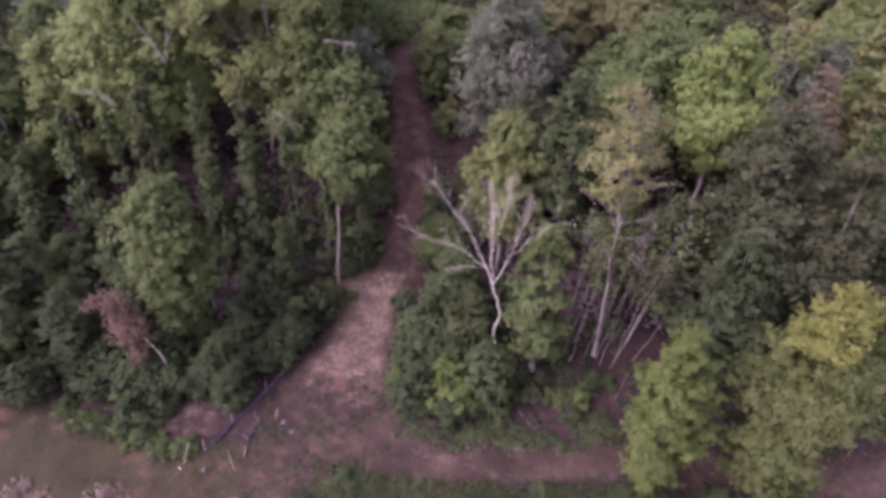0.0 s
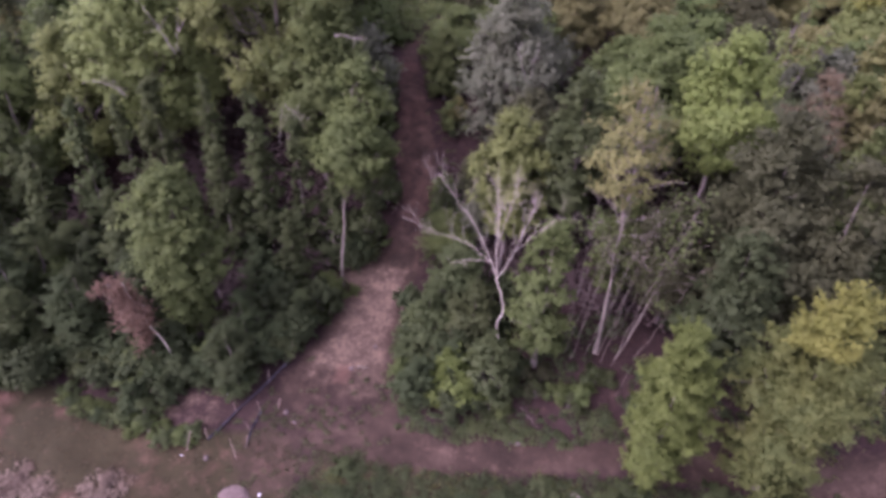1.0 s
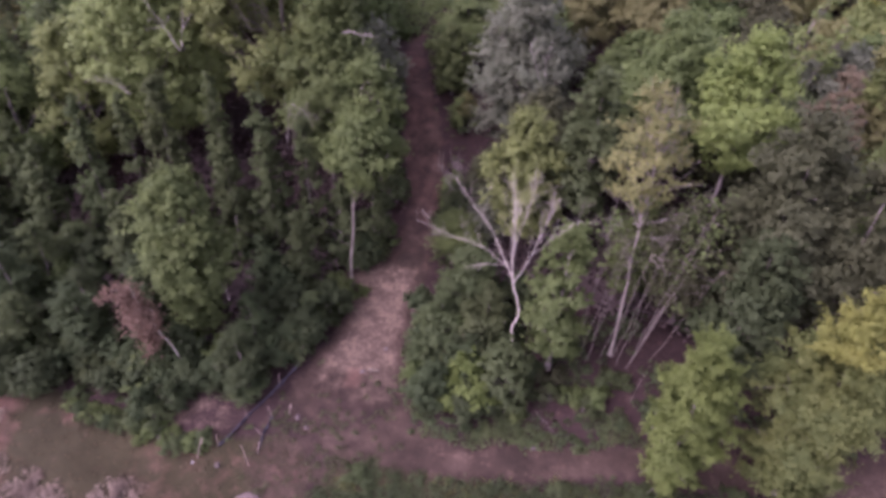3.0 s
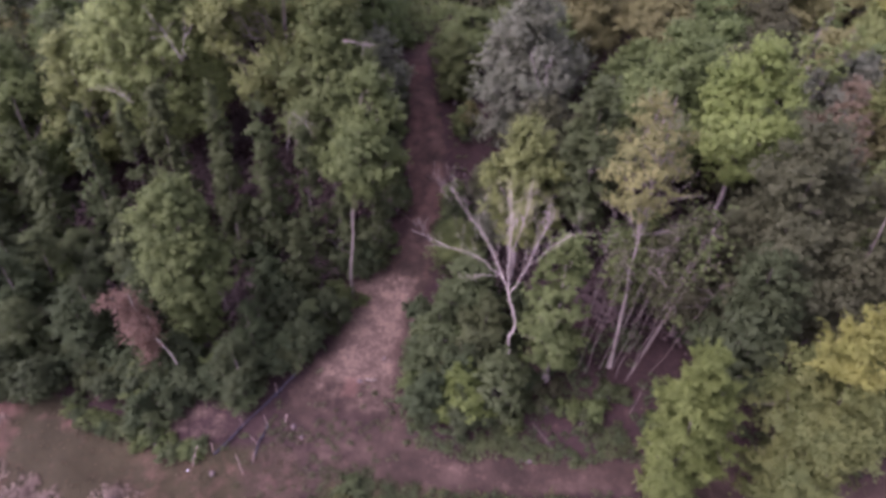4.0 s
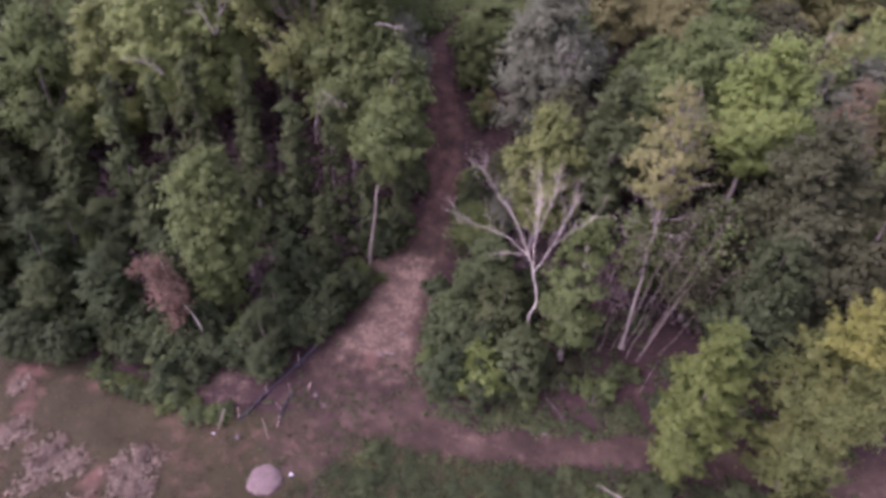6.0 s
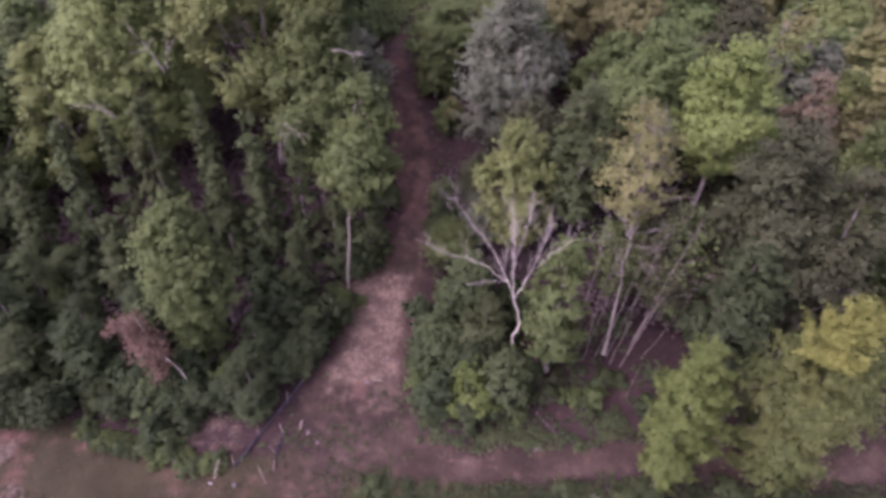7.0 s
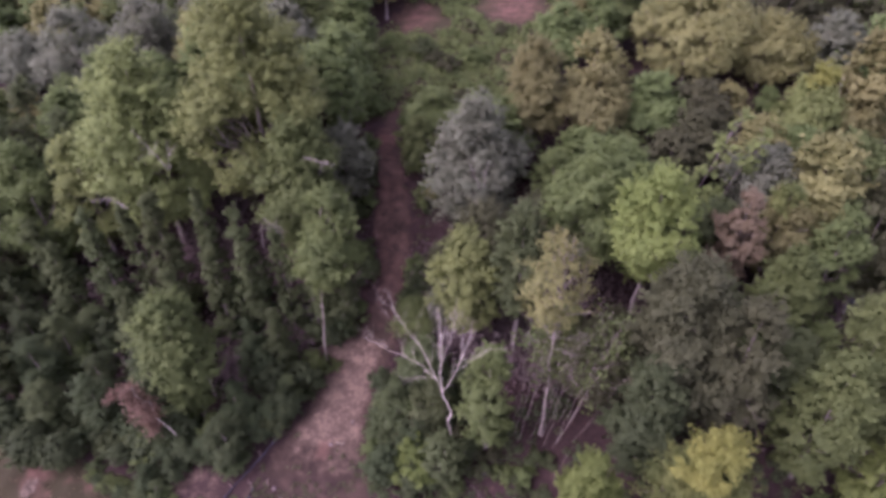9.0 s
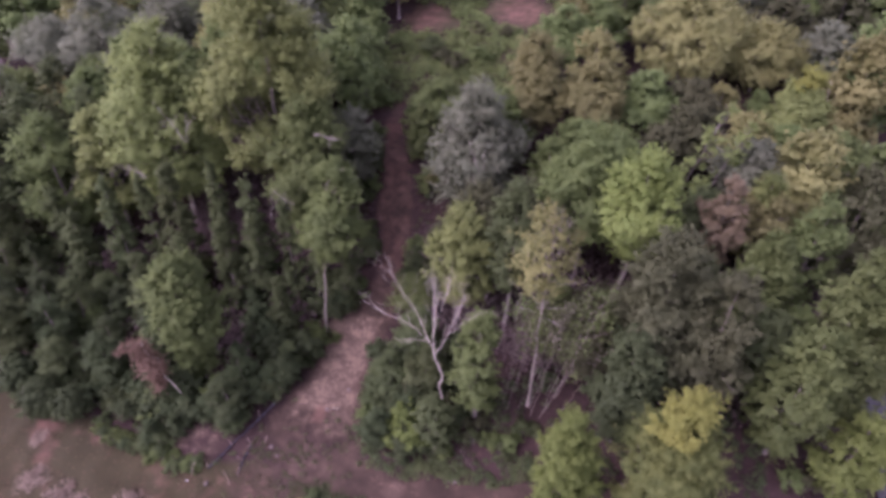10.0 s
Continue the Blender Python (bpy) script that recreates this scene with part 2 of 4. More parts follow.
def build_ground():
    def axis(lo, hi, step, mids, far):
        out = list(np.arange(lo, hi + step / 2, step))
        s = step
        while out[-1] < far:
            s = min(s * 1.12, mids) if abs(out[-1]) < 140 else s * 1.35
            out.append(out[-1] + s)
        s = step
        while out[0] > -far:
            s = min(s * 1.12, mids) if abs(out[0]) < 140 else s * 1.35
            out.insert(0, out[0] - s)
        return np.array(out)
    gx, gy = axis(-42, 30, 0.38, 2.0, 3000), axis(11, 66, 0.38, 2.0, 3000)
    X, Y = np.meshgrid(gx, gy)
    x, y = X.ravel(), Y.ravel()
    z = height(x, y)
    ruts = 0
    for off in (-0.65, 0.65):
        pts = [(px, py + off) for px, py in ROAD]
        ruts = ruts + along(x, y, pts, [-0.25] * len(pts))
    z = z - 0.07 * ruts
    v = np.stack([x, y, z], 1)
    nx, ny = len(gx), len(gy)
    a = (np.arange(ny - 1)[:, None] * nx + np.arange(nx - 1)[None, :]).ravel()
    f = np.stack([a, a + 1, a + nx + 1, a + nx], 1)
    dirt = track(x, y)
    clear = clearing(x, y)
    grassy = np.maximum(meadow(x, y), 1.1 * clear)
    grassy = np.maximum(grassy, 0.9 * smooth(24.5, 23.5, y) * smooth(-14, -12, x))
    verge = 0.2 * np.maximum(along(x, y, ROAD, [w + 1.2 for w in ROAD_W]), along(x, y, LANE, [w + 0.8 for w in LANE_W]))
    dirt = np.maximum(dirt * (0.75 + 0.35 * grain(x, y, 3.0, 5)) * (1 - 0.25 * smooth(41, 45, y)) * (1 - (0.25 + 0.35 * grain(x, y, 2.2, 12)) * smooth(30, 26, y) * smooth(-9, -12, x)), verge)
    dirt = np.maximum(dirt, clear * 0.2 * grain(x, y, 3.5, 6))
    clay = clear * smooth(0.6, 0.95, grain(x, y, 4.5, 8)) * 0.22
    clay = np.maximum(clay, (0.45 + 0.4 * grain(x, y, 1.4, 61)) * along(x, y, RIM, [-0.2] * len(RIM)))
    for cx, cy, r in ((-36.8, 21.3, 1.5), (-26.9, 15.6, 0.9), (-26.5, 14.2, 0.9), (-35.2, 19.3, 0.9), (-27.5, 22.6, 0.8), (-31.5, 22.0, 0.7), (-22.4, 86, 3.0), (-9.5, 91, 4.0), (-18.3, 61.0, 1.6), (-13.6, 29.6, 0.8)):
        clay = np.maximum(clay, 0.66 * smooth(1.6, 0.2, np.hypot(x - cx, (y - cy) * 0.8) / r))
    clay = np.maximum(clay, 0.4 * along(x, y, LANE, LANE_W) * smooth(40, 47, y) * (0.6 + 0.4 * grain(x, y, 2.5, 44)))
    dry = along(x, y, LANE, [w - 0.9 for w in LANE_W]) * (0.85 * smooth(26, 33, y) * (1 - smooth(39.5, 42.5, y)))
    dry = np.maximum(dry, 0.5 * smooth(1.3, 0.5, np.hypot((x + 23.2) / 3.2, (y - 23.9) / 1.5)) * (0.5 + 0.5 * grain(x, y, 1.3, 62)))
    dry = np.maximum(dry, 0.42 * ruts * (0.4 + 0.8 * grain(x, y, 1.1, 63)))
    inside = track(x, y)[f].mean(1) > 0.55
    for name, pick, label in (("ground", ~inside, "leaf-littered forest floor rising to a grassy hillside"), ("dirt_track", inside, "rutted pinkish-brown dirt track between the trees")):
        g = f[pick]
        used, inv = np.unique(g.ravel(), return_inverse=True)
        me = fast_mesh(name, v[used], inv.reshape(-1, 4), EARTH)
        for key, val in (("dirt", dirt), ("clay", clay), ("grassy", grassy), ("dry", dry)):
            me.attributes.new(key, "FLOAT", "POINT").data.foreach_set("value", val[used].astype(np.float32))
        me.polygons.foreach_set("use_smooth", np.ones(len(g), bool))
        tagged(new(name, me), label, "ground" if name == "ground" else "dirt road", kind="structure")


def fast_mesh(name, v, f, *mats):
    """A mesh from arrays: vertices (n, 3) and faces (m, k)."""
    me = bpy.data.meshes.new(name)
    k = f.shape[1]
    me.vertices.add(len(v))
    me.vertices.foreach_set("co", np.asarray(v, np.float32).ravel())
    me.loops.add(f.size)
    me.loops.foreach_set("vertex_index", np.asarray(f, np.int32).ravel())
    me.polygons.add(len(f))
    me.polygons.foreach_set("loop_start", np.arange(0, f.size, k, dtype=np.int32))
    for m in mats:
        me.materials.append(m)
    me.update(calc_edges=True)
    me.validate()
    return me


def leaf_mesh(name, built, mat):
    """Leaves whose shading follows the clump that they grow on."""
    v, f, shade = built
    me = fast_mesh(name, v, f, mat)
    me.polygons.foreach_set("use_smooth", np.ones(len(f), bool))
    me.normals_split_custom_set_from_vertices(shade.astype(np.float32))
    return me


def piece(name, me, parent, label=""):
    ob = new(name, me)
    ob.parent = parent
    if label:
        ob["label"] = label
    return ob


# ---- trees ----
def tubes(lines, sides=6):
    """Tapered tubes along lines, each an array of (x, y, z, radius)."""
    vs, fs, at = [], [], 0
    ang = np.arange(sides) * 2 * np.pi / sides
    for line in lines:
        p, r = line[:, :3], line[:, 3]
        d = np.gradient(p, axis=0)
        d /= np.linalg.norm(d, axis=1)[:, None] + 1e-9
        ref = np.where(np.abs(d[:, 2:3]) > 0.9, [[1.0, 0, 0]], [[0, 0, 1.0]])
        a = np.cross(d, ref)
        a /= np.linalg.norm(a, axis=1)[:, None] + 1e-9
        b = np.cross(d, a)
        ring = p[:, None] + r[:, None, None] * (np.cos(ang)[None, :, None] * a[:, None] + np.sin(ang)[None, :, None] * b[:, None])
        n = len(p)
        vs.append(ring.reshape(-1, 3))
        i = np.arange(n - 1)[:, None] * sides
        j = np.arange(sides)[None, :]
        k = (j + 1) % sides
        fs.append(np.stack([i + j, i + k, i + sides + k, i + sides + j], 2).reshape(-1, 4) + at)
        at += n * sides
    return np.concatenate(vs), np.concatenate(fs)


def limb(rng, a, b, r0, r1, sag=0.0, wob=0.06, n=6):
    """A bent line from a to b."""
    t = np.linspace(0, 1, n)[:, None]
    a, b = np.asarray(a, float), np.asarray(b, float)
    ln = np.linalg.norm(b - a)
    p = a + (b - a) * t + rng.normal(0, wob * ln, (n, 3)) * (np.sin(np.pi * t) ** 0.7)
    p[:, 2] += (sag * ln * np.sin(np.pi * t))[:, 0]
    return np.concatenate([p, r0 + (r1 - r0) * t], 1)


def leaves(rng, p, nrm, size, droop=0.0, loose=0.3):
    """Three-cornered leaf sprays at the points p, facing roughly along nrm."""
    n = len(p)
    soft = nrm / (np.linalg.norm(nrm, axis=1)[:, None] + 1e-9)
    nrm = soft + rng.normal(0, loose, (n, 3))
    nrm /= np.linalg.norm(nrm, axis=1)[:, None] + 1e-9
    a = rng.normal(0, 1, (n, 3))
    a[:, 2] -= droop
    a -= (a * nrm).sum(1)[:, None] * nrm
    a /= np.linalg.norm(a, axis=1)[:, None] + 1e-9
    b = np.cross(nrm, a)
    s = (size * rng.uniform(0.6, 1.35, n))[:, None]
    w = s * rng.uniform(0.75, 1.05, n)[:, None]
    back = p - a * s * 0.35
    v = np.stack([back + b * w * 0.5, back - b * w * 0.5, p + a * s * 0.6], 1).reshape(-1, 3)
    shade = soft + 0.45 * nrm
    return v, np.arange(3 * n).reshape(-1, 3), np.repeat(shade / np.linalg.norm(shade, axis=1)[:, None], 3, 0)


def clumps(rng, tall, wide, low, count, lumpy, peak):
    """Centres and radii of the leaf clumps of a crown between the heights low and tall."""
    out = []
    for k in range(count * 30):
        u = rng.uniform(0.02, 1.0)
        prof = math.sin(math.pi * min(1, u ** peak)) ** 0.6 if u < 1 else 0
        prof = max(prof, 0.18)
        ang, rad = rng.uniform(0, 2 * math.pi), math.sqrt(rng.uniform(0.12, 1))
        r = wide * prof * rad * 0.82
        s = min(wide, 4.6) * rng.uniform(0.2, 0.4) * (0.65 + 0.35 * prof)
        c = np.array([r * math.cos(ang), r * math.sin(ang), low + (tall - low - s * 0.7) * u])
        if all(np.linalg.norm(c - o[:3]) > 0.75 * lumpy * (s + o[3]) for o in out):
            out.append(np.array([*c, s]))
        if len(out) >= count:
            break
    top = np.array([rng.normal(0, 0.08 * wide), rng.normal(0, 0.08 * wide), tall - 0.3 * min(wide, 4), 0.3 * min(wide, 4)])
    return np.array([top] + out)


def foliage(rng, c, mid, reach, per, flat=0.8, droop=0.2, open_crown=0.0):
    """Where the leaves of the lobes c sit and face: each lobe is a cluster of tufts that end in loose shoots."""
    ps, ns = [], []
    for x, y, z, s in c:
        many = max(8, int(19 * (s / 1.2) ** 1.1))
        d = rng.normal(0, 1, (many, 3))
        d /= np.linalg.norm(d, axis=1)[:, None]
        d[:, 2] = np.where((d[:, 2] < -0.1) & (rng.random(many) < 0.65), -d[:, 2], d[:, 2])
        at = np.array([x, y, z]) + d * (s * rng.uniform(0.6, 1.12, many))[:, None] * [1, 1, flat]
        wide = s * rng.uniform(0.26, 0.5, many)
        live = rng.random(many) > 0.6 * open_crown
        shoot = d + rng.normal(0, 0.35, (many, 3)) + [0, 0, 0.55 - 1.1 * droop]
        shoot /= np.linalg.norm(shoot, axis=1)[:, None]
        n = int(1.3 * per * (s / 1.2) ** 2 * rng.uniform(0.8, 1.2))
        k = rng.integers(0, many, n)
        off = rng.normal(0, 0.52, (n, 3)) * wide[k, None] * [1, 1, 0.8]
        far = rng.random(n) < 0.33
        off[far] = 0.4 * off[far] + shoot[k[far]] * (wide[k[far]] * rng.uniform(0.4, 2.1, far.sum()))[:, None]
        p = at[k] + off
        inner = rng.random(n) < 0.2
        p[inner] = np.array([x, y, z]) + (at[k[inner]] - [x, y, z]) * rng.uniform(0.1, 0.8, inner.sum())[:, None]
        keep = live[k] & (rng.random(n) > 0.6 * open_crown)
        whole = np.array([x - mid[0], y - mid[1], 1.2 * (z - mid[2])]) / reach
        ps.append(p[keep])
        ns.append((d[k] * 0.3 + 0.15 * off / wide[k, None] + whole * 0.75 + [0, 0, 0.35])[keep])
    return np.concatenate(ps), np.concatenate(ns)


def make_tree(name, leaf, bark, tall, wide, low, seed, size=0.25, count=54, per=480, lumpy=0.6, peak=0.75, lean=(0, 0), thick=None, droop=0.2, limbs=12, open_crown=0.0, flat=0.75, shift=(0, 0), leaf_top=None):
    """A tree: a tapered trunk, limbs that reach the leaf clumps, and a crown of leaf sprays."""
    rng = np.random.default_rng(seed)
    root = new(name)
    root.empty_display_size = 0.3
    c = clumps(rng, tall, wide, low, count, lumpy, peak)
    c[:, 0] += lean[0] * (c[:, 2] / tall) ** 1.4
    c[:, 1] += lean[1] * (c[:, 2] / tall) ** 1.4
    thick = thick or 0.04 * tall ** 0.6
    zs = np.linspace(-0.3, tall * 0.93, 12)
    t = np.clip(zs / tall, 0, 1)
    trunk = np.stack([lean[0] * t ** 1.4 + rng.normal(0, 0.004 * tall, 12) * np.minimum(t * 3, 1), lean[1] * t ** 1.4 + rng.normal(0, 0.004 * tall, 12) * np.minimum(t * 3, 1), zs,
                      thick * (1 - 0.93 * t) * (1 + 0.7 * np.exp(-np.maximum(zs, 0) * 2.5))], 1)
    v, f = tubes([trunk], 8)
    me = fast_mesh("trunk", v, f, bark)
    me.polygons.foreach_set("use_smooth", np.ones(len(f), bool))
    piece("trunk", me, root)
    order = np.argsort(-np.hypot(c[:, 0], c[:, 1]))[:limbs]
    for k in order:
        end = c[k, :3] + np.array([0, 0, c[k, 3] * 0.2])
        zz = max(low * 0.8, end[2] - np.hypot(end[0], end[1]) * rng.uniform(0.7, 1.3))
        zz = min(zz, tall * 0.8)
        base = np.array([np.interp(zz, trunk[:, 2], trunk[:, i]) for i in range(3)])
        r = np.interp(zz, trunk[:, 2], trunk[:, 3]) * 0.55
        main = limb(rng, base, end, r, 0.02, 0.06)
        lines = [main]
        for q in range(3):
            m = main[rng.integers(2, 5)]
            tip = end + rng.normal(0, c[k, 3] * 0.6, 3)
            lines.append(limb(rng, m[:3], tip, m[3] * 0.6, 0.012, 0.03, n=4))
        v, f = tubes(lines, 4)
        piece("limb", fast_mesh("limb", v, f, bark), root)
    c[:, 0] += shift[0]
    c[:, 1] += shift[1]
    mid = c[:, :3].mean(0) - [0, 0, 0.1 * (tall - low)]
    # Lobes in the top quarter take leaf_top, which can hold painted light.
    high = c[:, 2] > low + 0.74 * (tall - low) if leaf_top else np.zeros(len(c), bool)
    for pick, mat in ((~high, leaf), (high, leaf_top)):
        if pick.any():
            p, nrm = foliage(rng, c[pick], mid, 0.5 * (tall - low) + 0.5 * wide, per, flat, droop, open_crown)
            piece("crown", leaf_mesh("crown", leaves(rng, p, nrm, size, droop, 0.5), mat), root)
    return root


def plant(name, label, leaf, x, y, top, wide, seed, low=0.35, bark=BARK, **kw):
    """A tree of its own whose top reaches that height above sea level."""
    g = float(height(x, y))
    tall = top - g
    t = make_tree(name, leaf, bark, tall, wide, low * tall, seed, **kw)
    t.matrix_basis = pose(x, y, g, 0, 0, 0)
    taken.append((x, y, wide))
    HEROES.append((x + kw.get("lean", (0, 0))[0], y + kw.get("lean", (0, 0))[1], top, wide))
    return tagged(t, label, "tree")


taken = [(-2.3, 31.5, 1.0), (-26.5, 26.0, 5.0)]
HEROES = [(-3, 31, 18.0, 5.0)]
build_ground()

# right of the track
PALE_TREE = plant("broadleaf_tree", "sparse pale tan-green tree with bare lower limbs", PALE, 4.5, 34.6, 22.6, 3.1, 11, low=0.6, bark=PALEBARK, lean=(-0.3, 2.4), shift=(-0.5, 0), open_crown=0.62, flat=0.4, thick=0.13, limbs=26, count=44, size=0.2, lumpy=0.75)
plant("broadleaf_tree", "yellow-green tree behind the dead birch", OAK, -3.9, 40.8, 18.2, 3.2, 12, low=0.35)
plant("broadleaf_tree", "dull green tree in the thick of the wood", DARK, 0.7, 41.2, 21.7, 2.6, 13)
plant("broadleaf_tree", "bright lime-green tree with a rounded crown", LIME, 10.4, 44.2, 24.2, 3.5, 14, low=0.52, count=60)
plant("broadleaf_tree", "leafy green tree with a broad crown", GREEN, 6.0, 48.3, 23.6, 4.8, 15)
plant("broadleaf_tree", "dull green tree before a larger olive-brown one", DEEP, 11.8, 33.4, 15.6, 3.0, 16, low=0.12, count=60)
plant("broadleaf_tree", "large olive-brown tree with a dense crown", OLIVE, 13.3, 37.4, 21.8, 4.1, 17, low=0.12, count=74)
plant("broadleaf_tree", "olive-brown tree with lighter tips", OLIVE, 17.6, 36.6, 19.5, 3.2, 50, low=0.15)
plant("broadleaf_tree", "tall olive-green tree beside the paved road", MID, 24.2, 36.2, 17.0, 3.0, 51, low=0.06, count=70)
plant("broadleaf_tree", "yellow-green young tree beside the paved road", FRESH, 29.4, 35.2, 10.5, 2.8, 52, low=0.08)
plant("broadleaf_tree", "olive-green tree beside the paved road", MID, 30.0, 41.5, 17.0, 3.0, 53, low=0.1)
plant("broadleaf_tree", "russet tree turning in autumn", RUSSET, 17.4, 47.8, 21.2, 2.2, 18)
plant("broadleaf_tree", "olive-green tree slanting like a plume", OAK, 13.6, 54.4, 24.6, 1.5, 19, low=0.1, lean=(2.8, 0), count=44, thick=0.08, limbs=6)
plant("broadleaf_tree", "olive-green tree slanting like a plume", OAK, 15.8, 55.0, 22.9, 1.5, 54, low=0.1, lean=(3.0, 0), count=44, thick=0.08, limbs=6)
plant("broadleaf_tree", "tree with a yellowing top on the hillside", STRAW, 20.8, 50.6, 20.6, 2.6, 20, leaf_top=YELLOW)
# Yellow top, with some light from above put into its leaf colour.
plant("broadleaf_tree", "spire-shaped tree with a yellow-green top", OAK, 25.2, 68.4, 23.8, 3.4, 21, low=0.02, peak=0.4, count=70, leaf_top=GOLD_LIT)
plant("broadleaf_tree", "fresh green young tree beside the track", FRESH, 8.5, 26.4, 13.5, 2.5, 22, low=0.08, size=0.16, per=1300, peak=0.6, count=70, lumpy=0.5, droop=0.05)
# The yellow top is also brightened in the leaf colour, as if lit.
plant("broadleaf_tree", "yellow-topped tree beside the track", YELLOW, 15.5, 27.9, 16.2, 3.6, 23, low=0.06, size=0.17, per=1000, count=74, lumpy=0.55, droop=0.1, leaf_top=GOLD_LIT)
plant("broadleaf_tree", "bushy green tree beside the dead birch", MID, 0.2, 32.6, 15.0, 2.3, 24, low=0.1)
POPLAR = plant("broadleaf_tree", "grey-green poplar on the hillside", GREY, -5.5, 52.0, 24.5, 4.8, 25, low=0.15, count=70, open_crown=0.3, bark=PALEBARK, limbs=18)
plant("broadleaf_tree", "tree with a yellowing top on the hillside", STRAW, -2.0, 61.5, 26.5, 3.6, 26, low=0.2)
plant("broadleaf_tree", "green tree at the wood's edge", GREEN, 21.5, 44.8, 18.5, 3.0, 27, low=0.2)
plant("broadleaf_tree", "yellowish-green tree beside the paved road", MID, 26.8, 40.2, 21.5, 3.3, 28, low=0.1, count=70)
# Paler leaves up here carry distance haze in their colour.
plant("broadleaf_tree", "large olive tree high on the hillside", PALE, 13.2, 76.5, 29.0, 8.4, 29, low=0.15, count=80)
plant("broadleaf_tree", "tan-green tree high on the hillside", PALE, 21.5, 77.5, 25.5, 5.0, 30, low=0.15)
plant("broadleaf_tree", "straw-coloured tree on the hillside", STRAW, 4.2, 62.0, 24.2, 3.6, 31)
# Mid leaf for a dark evergreen: distance haze put into the colour.
plant("broadleaf_tree", "dark grey-green bush beside the dirt track", MID, -13.2, 57.8, 18.5, 2.4, 32, low=0.05)
plant("broadleaf_tree", "bushy green young tree beside the track", DARK, -6.4, 36.4, 9.2, 2.6, 33, low=0.05)
plant("broadleaf_tree", "bushy green young tree beside the track", DARK, -8.0, 33.6, 6.6, 2.0, 34, low=0.05)
plant("broadleaf_tree", "bushy dark green tree before the dead birch", DARK, -4.6, 33.4, 8.0, 2.0, 35, low=0.05)
plant("broadleaf_tree", "low dark green tree hiding the birch's foot", DARK, -2.5, 29.6, 7.0, 1.9, 36, low=0.05)

# left of the track
plant("broadleaf_tree", "green tree with a long bare pale trunk", GREEN, -17.0, 38.3, 20.8, 3.2, 41, low=0.5, bark=PALEBARK, lean=(1.4, 1.6), shift=(0.6, 0.6), thick=0.12)
plant("broadleaf_tree", "bushy dark green tree beside the lane", DARK, -16.0, 41.6, 10.5, 1.7, 58, low=0.05)
plant("broadleaf_tree", "bushy dark green tree beside the lane", DARK, -18.6, 40.6, 10.0, 1.9, 59, low=0.05)
plant("broadleaf_tree", "rounded green tree above dark undergrowth", MID, -25.6, 30.0, 15.6, 3.3, 42, low=0.08, peak=1.3, count=70)
plant("broadleaf_tree", "large spreading green tree with pale limbs", OAK, -26.8, 50.0, 32.6, 8.2, 43, low=0.2, bark=PALEBARK, count=120, limbs=14, per=520)
plant("broadleaf_tree", "low bushy tree at the edge of the clearing", DEEP, -38.2, 22.9, 3.0, 2.1, 56, low=0.05)
plant("broadleaf_tree", "low bushy tree at the edge of the clearing", DEEP, -35.3, 23.2, 2.7, 1.9, 77, low=0.05)
plant("broadleaf_tree", "low bushy tree at the edge of the clearing", DEEP, -41.8, 24.2, 3.8, 2.3, 57, low=0.05)
BIG_OAK = plant("broadleaf_tree", "spreading green tree with pale forked limbs", OAK, -37.2, 46.5, 28.0, 6.8, 49, low=0.2, bark=PALEBARK, count=96, limbs=14, per=520)
DULL_TREE = plant("broadleaf_tree", "broad dull grey-green tree with dead limbs", MID, -21.5, 46.5, 23.5, 5.0, 44, low=0.2)
plant("broadleaf_tree", "small green tree on the hillside", GREEN, -21.6, 57.8, 23.8, 2.4, 45)
# The grey leaf stands in part for the haze over these far trees.
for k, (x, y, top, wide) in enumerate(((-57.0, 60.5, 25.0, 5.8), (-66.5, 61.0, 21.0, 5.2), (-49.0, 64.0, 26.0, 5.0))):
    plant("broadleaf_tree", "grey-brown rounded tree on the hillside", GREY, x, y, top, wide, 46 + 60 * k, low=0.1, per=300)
plant("broadleaf_tree", "green tree with a drooping side crown", OAK, -44.2, 43.6, 19.6, 3.6, 75, low=0.2, per=420)
plant("broadleaf_tree", "broad green tree at the wood's margin", GREEN, -50.2, 42.0, 18.4, 4.4, 76, low=0.1, per=380)
for k, (x, y, top, wide) in enumerate(((-39.6, 38.2, 15.2, 1.7), (-36.2, 39.4, 15.6, 1.5), (-32.6, 39.2, 17.6, 2.2), (-28.9, 41.0, 17.4, 1.6), (-26.8, 38.0, 13.0, 1.6), (-24.0, 39.4, 17.4, 1.9), (-21.0, 40.2, 15.6, 1.5), (-43.4, 36.4, 11.5, 1.8), (-30.2, 36.0, 11.8, 1.6), (-47.8, 38.6, 12.2, 2.0), (-20.2, 36.2, 9.6, 1.5), (-34.6, 34.4, 9.8, 1.8))):
    plant("broadleaf_tree", "slim tree draped in dark foliage to the ground", DARK, x, y, top, wide, 140 + k, low=0.03, peak=0.45, count=64, lumpy=0.4, droop=0.55, flat=1.3, size=0.25, per=520, limbs=4, thick=0.1)


